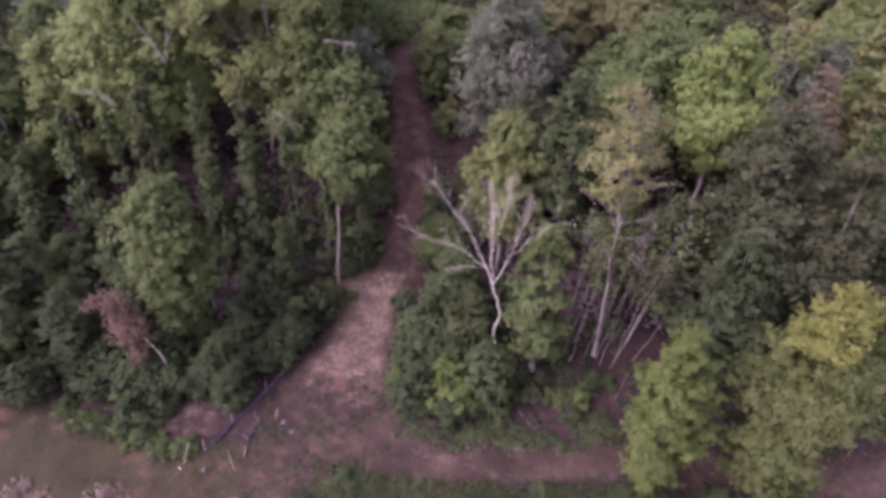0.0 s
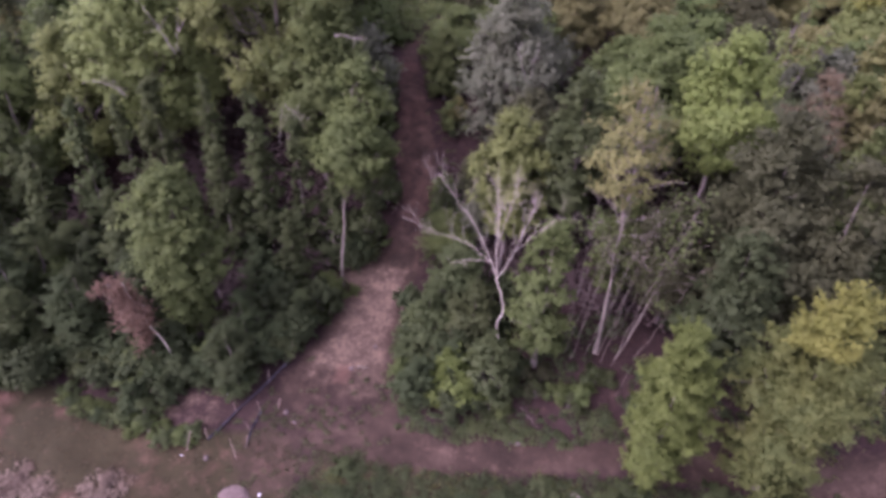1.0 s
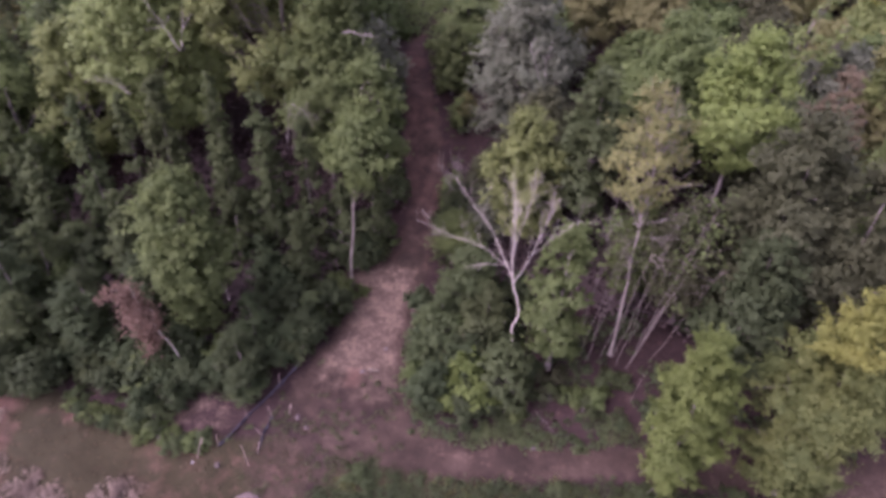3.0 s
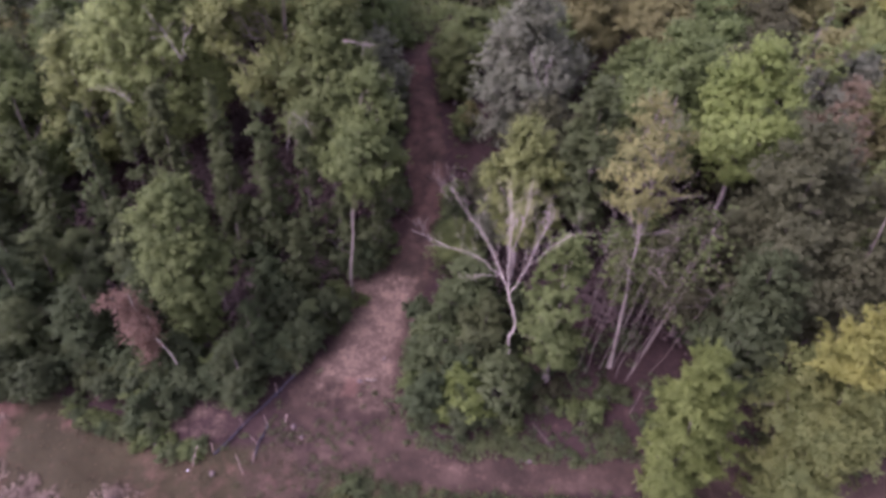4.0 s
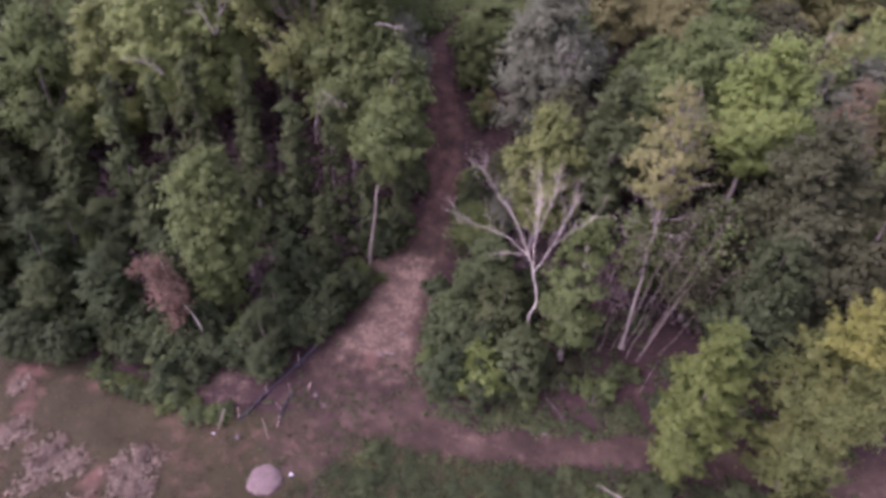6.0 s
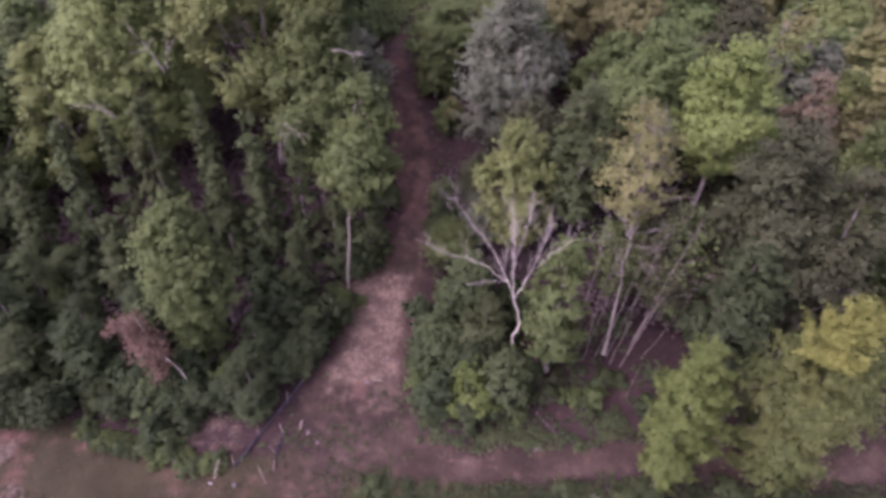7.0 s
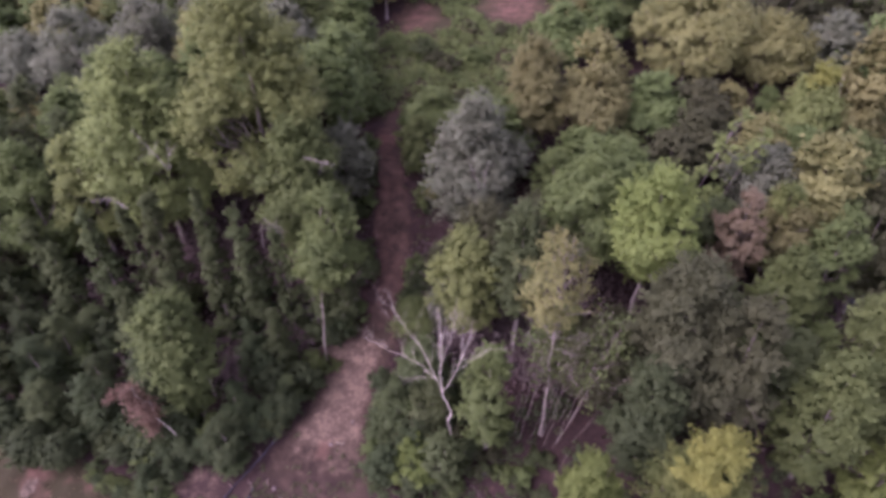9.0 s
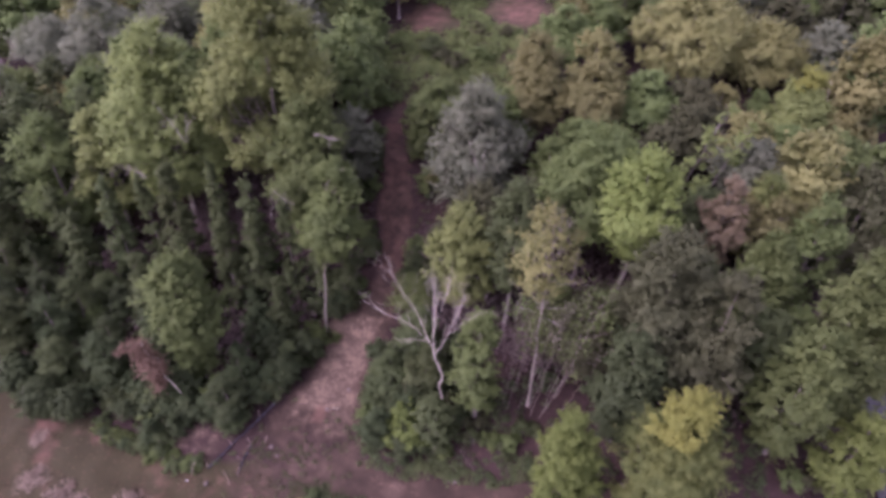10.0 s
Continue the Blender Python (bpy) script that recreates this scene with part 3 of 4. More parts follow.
# bare pale limbs that stick out of the crowns
def bare_limb(tree, *pts, r=0.09):
    rng = np.random.default_rng(int(abs(pts[0][0]) * 10))
    o = np.array(tree.matrix_basis.translation)
    p = np.array(pts, float) - o
    d = np.concatenate([[0], np.cumsum(np.linalg.norm(np.diff(p, axis=0), axis=1))])
    t = np.linspace(0, d[-1], 9)
    q = np.stack([np.interp(t, d, p[:, i]) for i in range(3)], 1)
    q[1:-1] += rng.normal(0, 0.06, (7, 3))
    lines = [np.concatenate([q, np.linspace(r * 0.85, r * 0.25, 9)[:, None]], 1)]
    for k in range(4):
        a = lines[0][rng.integers(4, 8)]
        lines.append(limb(rng, a[:3], a[:3] + rng.normal(0, 0.5, 3) + (q[-1] - q[0]) * 0.22, a[3] * 0.5, 0.01, n=4))
    v, f = tubes(lines, 5)
    piece("limb", fast_mesh("limb", v, f, DRYBARK), tree, "bare pale limb")


bare_limb(BIG_OAK, (-31.2, 41.4, 19.0), (-32.0, 41.0, 21.0), (-32.7, 40.8, 22.5), r=0.053)
bare_limb(BIG_OAK, (-30.9, 41.4, 19.2), (-30.3, 41.0, 20.7), (-29.9, 40.8, 22.2), r=0.049)
bare_limb(BIG_OAK, (-34.1, 38.4, 16.3), (-35.3, 38.0, 17.1), (-36.5, 37.8, 17.6), r=0.030)
bare_limb(BIG_OAK, (-34.3, 38.4, 16.4), (-34.9, 38.0, 17.4), (-35.2, 37.8, 17.9), r=0.026)
bare_limb(DULL_TREE, (-22.5, 40.2, 12.8), (-21.8, 39.6, 14.9), (-21.4, 39.4, 16.6), r=0.041)
bare_limb(DULL_TREE, (-21.5, 39.9, 16.6), (-20.8, 39.6, 16.5), (-19.9, 39.4, 15.9), r=0.030)
bare_limb(DULL_TREE, (-18.4, 43.0, 21.3), (-17.2, 42.6, 21.4), (-15.9, 42.4, 21.4), r=0.038)
bare_limb(PALE_TREE, (4.0, 35.6, 12.6), (5.0, 35.2, 12.9), (6.2, 34.9, 13.2), r=0.022)
bare_limb(PALE_TREE, (3.9, 35.7, 13.4), (5.2, 35.4, 14.0), (6.4, 35.2, 14.6), r=0.022)
bare_limb(PALE_TREE, (4.0, 35.6, 13.0), (3.0, 35.3, 13.4), (2.0, 35.1, 13.8), r=0.022)
bare_limb(PALE_TREE, (3.8, 35.8, 14.4), (2.9, 35.6, 15.0), (2.0, 35.4, 15.6), r=0.022)
bare_limb(POPLAR, (-4.0, 46.8, 18.2), (-4.5, 46.5, 19.6), (-5.1, 46.4, 21.2), r=0.034)
bare_limb(POPLAR, (-3.6, 46.8, 18.5), (-3.7, 46.5, 19.6), (-3.5, 46.4, 20.8), r=0.030)


# ---- the wood that fills in round them ----
def shrub_proto(name, leaf, tall, wide, seed, size=0.28, count=10, per=150, stems=4, loose=0.75):
    """A shrub: a few stems from the ground and a low crown of leaf clumps."""
    rng = np.random.default_rng(seed)
    root = new(name)
    c = clumps(rng, tall, wide, 0.05 * tall, count, 0.55, 0.6)
    for k in range(stems):
        end = c[rng.integers(len(c))]
        v, f = tubes([limb(rng, (rng.normal(0, 0.1), rng.normal(0, 0.1), -0.15), end[:3], 0.035, 0.008, n=5)], 4)
        piece("stem", fast_mesh("stem", v, f, BARK), root)
    p, nrm = foliage(rng, c, np.array([0, 0, 0.3 * tall]), wide + 0.4 * tall, per / (c[:, 3].mean() / 1.2) ** 2, 0.8, rng.uniform(0.0, 0.4), 0.15)
    piece("crown", leaf_mesh("crown", leaves(rng, p, nrm, size, 0.2, loose), leaf), root)
    return root


def lane_x(y):
    return np.interp(y, [p[1] for p in LANE], [p[0] for p in LANE])


def lane_w(y):
    return np.interp(y, [p[1] for p in LANE], LANE_W)


def set_down(proto, x, y, tall, proto_tall, rng, spread=1.0):
    """A copy of a plant, scaled to that height and turned about."""
    k = tall / proto_tall
    m = pose(x, y, float(height(x, y)) - 0.05, rng.normal(0, 2.5), rng.normal(0, 2.5), rng.uniform(0, 360)) @ Matrix.Diagonal((k * spread, k * spread, k, 1))
    return copy_thing(proto, m)


def wood():
    rng = np.random.default_rng(5)
    kinds, far_kinds = {}, {}
    for key, leaf, tall, wide, low, seed, word in (
            ("dark_a", DARK, 16, 3.2, 0.1, 61, "dark green tree with leaves down to the ground"),
            ("dark_b", DARK, 16, 3.8, 0.25, 62, "dark green tree in a dense wood"),
            ("deep", DEEP, 15, 3.2, 0.1, 63, "deep green tree in the shade of the wood"),
            ("green_a", GREEN, 16, 3.6, 0.3, 64, "green tree in a dense wood"),
            ("green_b", GREEN, 16, 3.0, 0.15, 65, "slim green tree in a dense wood"),
            ("olive", OLIVE, 15, 3.8, 0.2, 66, "olive-brown tree in a dense wood"),
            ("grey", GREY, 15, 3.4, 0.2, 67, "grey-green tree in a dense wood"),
            ("pale", PALE, 15, 3.0, 0.25, 68, "tan-green tree with thinning leaves"),
            ("yellow", STRAW, 15, 2.8, 0.2, 69, "yellow-green tree in a dense wood"),
            ("russet", RUSSET, 13, 2.6, 0.2, 70, "russet tree turning in autumn")):
        t = make_tree("broadleaf_tree", leaf, BARK, tall, wide, low * tall, seed, size=0.32, count=46, per=235, limbs=4, lumpy=0.55, flat=1.15 if low < 0.3 else 0.85)
        kinds[key] = tagged(t, word, "tree", "trees of the wood"), tall
        t = make_tree("broadleaf_tree", leaf, BARK, tall, wide * 1.45, low * tall, seed + 30, size=0.5, count=36, per=140, limbs=3, lumpy=0.55)
        far_kinds[key] = tagged(t, word, "tree", "trees of the wood"), tall
    heroes = list(HEROES)
    spots = [(x, y, 0.72 * w) for x, y, w in taken]

    def free(x, y, gap):
        return all((x - a) ** 2 + (y - b) ** 2 > max(gap, r + 0.45 * gap) ** 2 for a, b, r in spots)
    tries = 0
    made = 0
    while tries < 16000 and made < 370:
        tries += 1
        x, y = rng.uniform(-88, 48), rng.uniform(26, 106) if rng.random() < 0.5 else rng.uniform(26, 75)
        if y > 60 and x > 18 + (y - 40) * 0.5 or x < -47 - (y - 20) * 0.75:
            continue
        lx, lw = float(lane_x(y)), float(lane_w(y))
        left = x < lx
        if y < 68 and abs(x - lx) < lw + (2.0 if left else 2.2):
            continue
        if y >= 60 and float(meadow(x, y)) > 0.2:
            continue
        if x > 32 and y < 64 or float(clearing(x, y + 1.5)) > 0.1 or float(track(x, y)) > 0.1:
            continue
        if left:
            top = float(np.interp(y, [24, 28, 33, 38, 44, 50, 60, 80, 122], [5.5, 8.5, 11.5, 15.5, 18.5, 21, 23.5, 27, 33])) + rng.normal(0, 1.2)
            if x > lx - 9 and y < 46:
                top = min(top, 9.0 + rng.normal(0, 1))
        else:
            if y < 36 or (y < 38 and x < 3):
                continue
            top = float(np.interp(y, [36, 42, 50, 60, 75, 122], [13, 16.5, 19.5, 22, 25.5, 32])) + rng.normal(0, 1.2)
            if x < lx + lw + 6 and y < 62:
                top = min(top, float(height(x, y)) + 6)
        for hx, hy, ht, hw in heroes:
            if hy > y and abs(hx - x) < hw + 1.8 and hy - y < 18:
                top = min(top, ht - max(6.5, 1.35 * hw) + 0.45 * (hy - y))
        tall = top - float(height(x, y))
        gap = (3.0 if left else 3.0) + 0.035 * max(0, y - 40) + (0.7 if tall > 10 else 0)
        if tall < 3.2 or not free(x, y, gap):
            continue
        # Farther rows draw paler kinds, with distance haze put into leaf colour.
        if left:
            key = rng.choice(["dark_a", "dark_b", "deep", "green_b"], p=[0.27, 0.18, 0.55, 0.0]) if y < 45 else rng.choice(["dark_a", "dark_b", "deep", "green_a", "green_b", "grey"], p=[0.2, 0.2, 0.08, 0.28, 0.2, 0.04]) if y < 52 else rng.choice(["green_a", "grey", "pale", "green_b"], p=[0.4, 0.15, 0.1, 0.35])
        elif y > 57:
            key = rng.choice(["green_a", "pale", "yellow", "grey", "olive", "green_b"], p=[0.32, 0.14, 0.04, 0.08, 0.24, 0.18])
        else:
            key = rng.choice(["green_a", "green_b", "olive", "grey", "pale", "yellow", "russet", "dark_b"], p=[0.26, 0.2, 0.24, 0.04, 0.06, 0.03, 0.02, 0.15])
        proto, pt = (kinds if y < 57 else far_kinds)[key]
        set_down(proto, x, y, tall, pt, rng, float(np.clip((pt / tall) ** 0.45, 0.8, 1.5)) * rng.uniform(0.85, 1.1) * (1.0 if left and y < 50 else 1.05))
        spots.append((x, y, 0.0))
        made += 1
    for t, h in (*kinds.values(), *far_kinds.values()):
        for o in (*t.children_recursive, t):
            bpy.data.objects.remove(o)


def undergrowth():
    rng = np.random.default_rng(8)
    low, high = [], []
    dim = [0.22, 0.66, 0.09, 0.03]
    for m, sd, w in ((DARK, 81, "dark green leafy shrub at the wood's edge"), (DEEP, 82, "deep green shrub in the undergrowth"), (GREEN, 83, "green leafy shrub at the wood's edge"),
                     (OLIVE, 84, "olive-brown shrub in the undergrowth"), (FRESH, 85, "fresh yellow-green shrub beside the track")):
        low.append(tagged(shrub_proto("shrub", m, 1.2, 1.0, sd, size=0.17, count=9, per=110), w, "shrub", "shrubs of the undergrowth"))
        high.append(tagged(shrub_proto("shrub", m, 3.4, 1.9, sd + 10, size=0.25, count=15, per=150), w, "shrub", "shrubs of the undergrowth"))

    def put(x, y, tall, k, spread=1.0):
        proto, pt = (low[k], 1.2) if tall < 1.9 else (high[k], 3.4)
        set_down(proto, x, y, tall, pt, rng, spread * float(np.clip((pt / tall) ** 0.3, 0.7, 1.4)))

    made = 0
    # the edge of the wood left of the track
    while made < 40:
        x, y = rng.uniform(-56, -16), rng.uniform(21.5, 42)
        if float(clearing(x, y + 0.3)) > 0.35 or float(track(x, y)) > 0.25:
            continue
        open_edge = min(1.0, (y - float(np.interp(x, [-60, -38, -31, -26, -21, -16], [26, 24, 22.8, 21.4, 25, 30]))) / 6)
        if open_edge < 0.02:
            continue
        put(x, y, rng.uniform(1.2, 2.2) + 2.2 * max(0, open_edge), rng.choice(4, p=dim))
        made += 1
    # the leafy skirt between the trees and the cleared ground
    for k in range(64):
        x = rng.uniform(-41, -16.8) if k % 3 else rng.uniform(-30, -16.8)
        edge = float(np.interp(x, [-41, -34, -29, -22, -20.5, -19.5, -17.7, -16.2], [23.5, 22.9, 22.8, 22.2, 24.0, 27, 30.9, 35.4]))
        deep = rng.uniform(0.5, 6.0)
        if ((x + 23.0) / 3.4) ** 2 + ((edge + deep - 24.3) / 1.7) ** 2 < 1:
            continue
        put(x, edge + deep, rng.uniform(0.9, 1.6) + 0.25 * deep, rng.choice(4, p=dim), 1.25)
    # low weeds along the edge of the cleared ground
    for k in range(24):
        x = -33 + 12.0 * (k + rng.random()) / 24
        put(x, float(np.interp(x, [-34, -29.6, -26.7, -21.5], [23.2, 22.0, 21.9, 21.6])) + rng.normal(0.2, 0.3), rng.uniform(0.4, 0.95), rng.choice(4, p=[0.5, 0.15, 0.3, 0.05]), 1.2)
    # right of the track and under the trees
    made = 0
    while made < 66:
        x, y = (rng.uniform(-11, 1), rng.uniform(28, 38)) if made < 60 else (rng.uniform(-11, 30), rng.uniform(28, 44))
        lx, lw = float(lane_x(y)), float(lane_w(y))
        if x < lx + lw + 0.5 or float(track(x, y)) > 0.12 or (x > -3 and rng.random() < 0.45):
            continue
        near = x < -3
        put(x, y, rng.uniform(1.5, 3.8) if near else rng.uniform(0.7, 1.9), rng.choice(4, p=dim) if near else rng.choice(4, p=[0.3, 0.35, 0.15, 0.2]))
        made += 1
    # this side of the dirt road
    made = 0
    while made < 44:
        x = rng.uniform(-14.5, 26)
        y = rng.uniform(19.5, 23.7) + 0.17 * max(0, x + 6)
        if float(track(x, y)) > 0.1 or float(clearing(x, y)) > 0.5:
            continue
        put(x, y, rng.uniform(0.35, 0.85), rng.choice(4, p=[0.45, 0.4, 0.1, 0.05]), 1.5)
        made += 1
    # the meadow on the hill
    made = 0
    while made < 16:
        x, y = rng.uniform(-27, 0), rng.uniform(63, 98)
        if float(meadow(x, y)) < 0.4 or math.hypot(x + 22.4, y - 86) < 5 or math.hypot(x + 9.5, y - 91) < 6:
            continue
        put(x, y, rng.uniform(0.8, 2.6), rng.choice(4, p=[0.2, 0.1, 0.5, 0.2]), 1.3)
        made += 1
    # both edges of the lane up the hill
    for k in range(44):
        y = rng.uniform(38.5, 60) if k % 3 else rng.uniform(38.5, 47)
        lx, lw = float(lane_x(y)), float(lane_w(y))
        if k % 5 < 3:
            x = lx - lw - abs(rng.normal(0, 1.5)) - 0.5
        else:
            x, y = lx + lw + abs(rng.normal(0, 1.0)) + 0.5, y + 3
        put(x, y, rng.uniform(1.4, 3.4), rng.choice(3, p=[0.42, 0.36, 0.22]))
    put(-4.9, 29.5, 4.3, 4)
    put(-3.9, 29.1, 2.8, 4)
    put(-5.9, 29.0, 2.2, 4)
    # beneath the pale tree
    for k in range(9):
        put(rng.uniform(0, 10), rng.uniform(30, 32.6), rng.uniform(0.7, 1.7), rng.choice(4, p=[0.35, 0.35, 0.2, 0.1]))
    for k in (*low, *high):
        for o in (*k.children_recursive, k):
            bpy.data.objects.remove(o)


wood()
undergrowth()


# ---- the dead birch ----
def dead_birch():
    rng = np.random.default_rng(31)
    root = new("dead_birch_tree")
    base = np.array([-2.3, 31.5, float(height(-2.3, 31.5))])
    root.matrix_basis = pose(*base)
    fork = np.array([-2.9, 30.4, 11.0])

    def bent(pts, r0, r1, n=14):
        p = np.array(pts, float)
        d = np.concatenate([[0], np.cumsum(np.linalg.norm(np.diff(p, axis=0), axis=1))])
        t = np.linspace(0, d[-1], n)
        q = np.stack([np.interp(t, d, p[:, i]) for i in range(3)], 1)
        q[1:-1] += rng.normal(0, 0.03, (n - 2, 3))
        return np.concatenate([q - base, np.linspace(r0, r1, n)[:, None]], 1)

    def sprout(lines, main, level, count, length, up):
        for k in range(count):
            i = rng.integers(max(2, len(main) // 4), len(main) - 1)
            a = main[i]
            d = main[i, :3] - main[i - 1, :3]
            d = d / (np.linalg.norm(d) + 1e-9) + rng.normal(0, 0.5, 3) + [0, 0, up]
            d /= np.linalg.norm(d)
            ln = length * rng.uniform(0.5, 1.15)
            tw = limb(rng, a[:3], a[:3] + d * ln, max(a[3] * 0.38, 0.0045), 0.0025, -0.04, 0.04, 6)
            lines.append(tw)
            if level > 0:
                sprout(lines, tw, level - 1, 3, ln * 0.55, up)

    trunk = bent([base - [0, 0, 0.3], (-2.35, 31.3, 4.5), (-2.65, 31.0, 7.0), (-2.3, 30.8, 7.9), (-2.35, 30.6, 9.2), fork], 0.07, 0.042, 18)
    v, f = tubes([trunk], 8)
    me = fast_mesh("trunk", v, f, BIRCH)
    me.polygons.foreach_set("use_smooth", np.ones(len(f), bool))
    piece("trunk", me, root)
    for pts, r, many, ln in (
            ([fork, (-3.5, 30.8, 12.3), (-4.6, 31.5, 13.9), (-6.2, 32.2, 15.3), (-7.4, 32.8, 16.6)], 0.12, 9, 1.6),
            ([(-3.3, 30.7, 11.9), (-5.0, 31.3, 12.7), (-7.2, 31.7, 12.9), (-9.7, 32.1, 13.4)], 0.08, 7, 1.4),
            ([fork, (-3.2, 31.1, 13.0), (-3.3, 31.8, 15.0), (-3.7, 32.8, 17.0)], 0.11, 11, 1.9),
            ([(-3.2, 31.1, 12.9), (-2.7, 32, 15), (-2.4, 32.6, 17.2)], 0.07, 9, 1.7),
            ([fork, (-2.2, 30.9, 12.4), (-1.6, 31.6, 14.4), (-0.9, 32.4, 16.3)], 0.11, 10, 1.8),
            ([(-2.0, 31.1, 12.9), (-0.8, 31.7, 14.2), (0.4, 32.0, 15.2)], 0.06, 7, 1.4),
            ([(-3.4, 30.8, 12.1), (-4.9, 30.6, 12.0), (-6.0, 30.4, 11.6)], 0.05, 4, 1.0)):
        main = bent(pts, r * 0.23, 0.008)
        v, f = tubes([main], 6)
        arm = piece("limb", fast_mesh("limb", v, f, BIRCH), root)
        for k in range(int(many * 1.25)):
            lines = []
            sprout(lines, main, 1, 1, ln * 1.25, 0.55)
            v, f = tubes(lines, 4)
            piece("twig", fast_mesh("twig", v, f, BIRCH), arm)
    tagged(root, "dead white-barked birch with bare forked limbs", "tree")


dead_birch()


# ---- slender stems under the pale tree ----
def saplings():
    rng = np.random.default_rng(44)
    for k in range(16):
        x, y = rng.uniform(1.6, 7.6), rng.uniform(33.4, 36)
        root = new("sapling")
        g = float(height(x, y))
        tall = rng.uniform(8, 13.5)
        tip = np.array([rng.uniform(0.2, 1.2) + 0.35 * (x - 1.6), rng.uniform(0.2, 1.8), tall])
        v, f = tubes([limb(rng, (0, 0, -0.2), tip, rng.uniform(0.016, 0.03), 0.008, 0.0, 0.008, 9)], 6)
        piece("trunk", fast_mesh("trunk", v, f, PALEBARK), root)
        ps = []
        for q in range(6):
            t = rng.uniform(0.7, 1)
            a = tip * t
            b = a + rng.normal(0, 0.8, 3) + [0, 0, 0.6]
            v, f = tubes([limb(rng, a, b, 0.022, 0.006, n=4)], 4)
            piece("limb", fast_mesh("limb", v, f, PALEBARK), root)
            ps.append(b + rng.normal(0, 0.4, (16, 3)))
        p = np.concatenate(ps)
        piece("crown", leaf_mesh("crown", leaves(rng, p, rng.normal(0, 0.4, p.shape) + [0, 0, 1], 0.26), OLIVE if k % 2 else GREEN), root)
        root.matrix_basis = pose(x, y, g)
        tagged(root, "slender leaning sapling with a thin pale stem", "tree", "saplings under the trees")


saplings()


# ---- the dead brown branch at the wood's edge ----
def dead_branch():
    rng = np.random.default_rng(52)
    x, y = -25.0, 26.6
    g = float(height(x, y))
    root = new("dead_tree")
    stem = limb(rng, (0, 0, -0.2), (-2.6, -0.4, 8.3 - g), 0.055, 0.02, 0.05, 0.02, 10)
    v, f = tubes([stem], 6)
    piece("trunk", fast_mesh("trunk", v, f, BIRCH), root)
    ps = []
    for q in range(15):
        a = stem[rng.integers(5, 10), :3]
        b = a + np.array([rng.normal(-0.7, 0.9), rng.normal(-0.3, 0.6), rng.uniform(-3.4, 0.3)])
        v, f = tubes([limb(rng, a, b, 0.025, 0.006, 0.1, n=5)], 4)
        piece("limb", fast_mesh("limb", v, f, PALEBARK), root)
        for t in np.linspace(0.3, 1, 4):
            ps.append(a + (b - a) * t + rng.normal(0, 0.33, (46, 3)))
    p = np.concatenate(ps)
    piece("crown", leaf_mesh("crown", leaves(rng, p, rng.normal(0, 0.5, p.shape) + [0, -0.5, 0.6], 0.22, 2.0), DEAD), root, "withered brown leaves")
    root.matrix_basis = pose(x, y, g)
    tagged(root, "leaning dead tree with hanging withered brown leaves", "tree")


dead_branch()


# ---- the cleared ground: fence, stakes, heap, dry scrub ----
FABRIC = plain_material("fence_fabric", (0.026, 0.023, 0.028), (0.046, 0.041, 0.048), 5.0, 0.95)
STAKE = plain_material("stake_wood", (0.24, 0.168, 0.132), (0.368, 0.28, 0.224), 8.0)
PALEDIRT = plain_material("pale_gravel", (0.062, 0.043, 0.034), (0.112, 0.08, 0.065), 5.0, 0.95, 0.16)
ROCK = plain_material("pale_rock", (0.056, 0.0416, 0.0352), (0.096, 0.072, 0.0624), 4.0, 0.9, 0.05)
LITTER = plain_material("white_plastic", (0.55, 0.55, 0.56), (0.62, 0.62, 0.63), 3.0, 0.5)
ASPHALT = plain_material("asphalt", (0.034, 0.032, 0.031), (0.052, 0.05, 0.048), 9.0, 0.95)


def silt_fence(pts, seed):
    """Sagging dark fabric between leaning wooden stakes."""
    rng = np.random.default_rng(seed)
    root = new("silt_fence")
    ox, oy = pts[0]
    og = float(height(ox, oy))
    root.matrix_basis = pose(ox, oy, og)
    tops = []
    for x, y in pts:
        g = float(height(x, y)) - og
        lx, ly = rng.normal(0, 0.22), rng.normal(0, 0.22)
        a, b = np.array([x - ox, y - oy, g - 0.3]), np.array([x - ox + lx, y - oy + ly, g + rng.uniform(1.0, 1.4)])
        v, f = tubes([np.array([[*a, 0.026], [*((a + b) / 2), 0.026], [*b, 0.022]])], 4)
        piece("stake", fast_mesh("stake", v, f, STAKE), root)
        tops.append((a + [0, 0, 0.3], a + [0, 0, 0.3] + (b - a) * 0.15))
    for k in range(len(pts) - 1):
        n = 9
        t = np.linspace(0, 1, n)[:, None]
        lo = tops[k][0] + (tops[k + 1][0] - tops[k][0]) * t
        hi = tops[k][1] + (tops[k + 1][1] - tops[k][1]) * t
        hi[:, 2] -= 0.1 * np.sin(np.pi * t[:, 0])
        out = rng.normal(0, 0.07, (n, 3))
        mid = (lo + hi) / 2 + out + [0.08, -0.08, 0]
        off = np.array([0.006, -0.006, 0])
        rows = [lo - [0, 0, 0.1], mid, hi, hi + off, mid + off, lo - [0, 0, 0.1] + off]
        v = np.concatenate(rows)
        i = np.arange(n - 1)
        f = np.concatenate([np.stack([r * n + i, r * n + i + 1, (r + 1) * n + i + 1, (r + 1) * n + i], 1) for r in range(5)])
        piece("fabric", fast_mesh("fabric", v, f, FABRIC), root, "sagging dark blue-grey fabric")
    tagged(root, "sagging dark silt fence on leaning wooden stakes", "fence")


silt_fence([(-17.9, 30.2), (-18.6, 27.6), (-19.6, 24.6), (-20.4, 22.0)], 71)
silt_fence([(-17.9, 25.0), (-17.9, 23.6), (-17.7, 22.2)], 72)


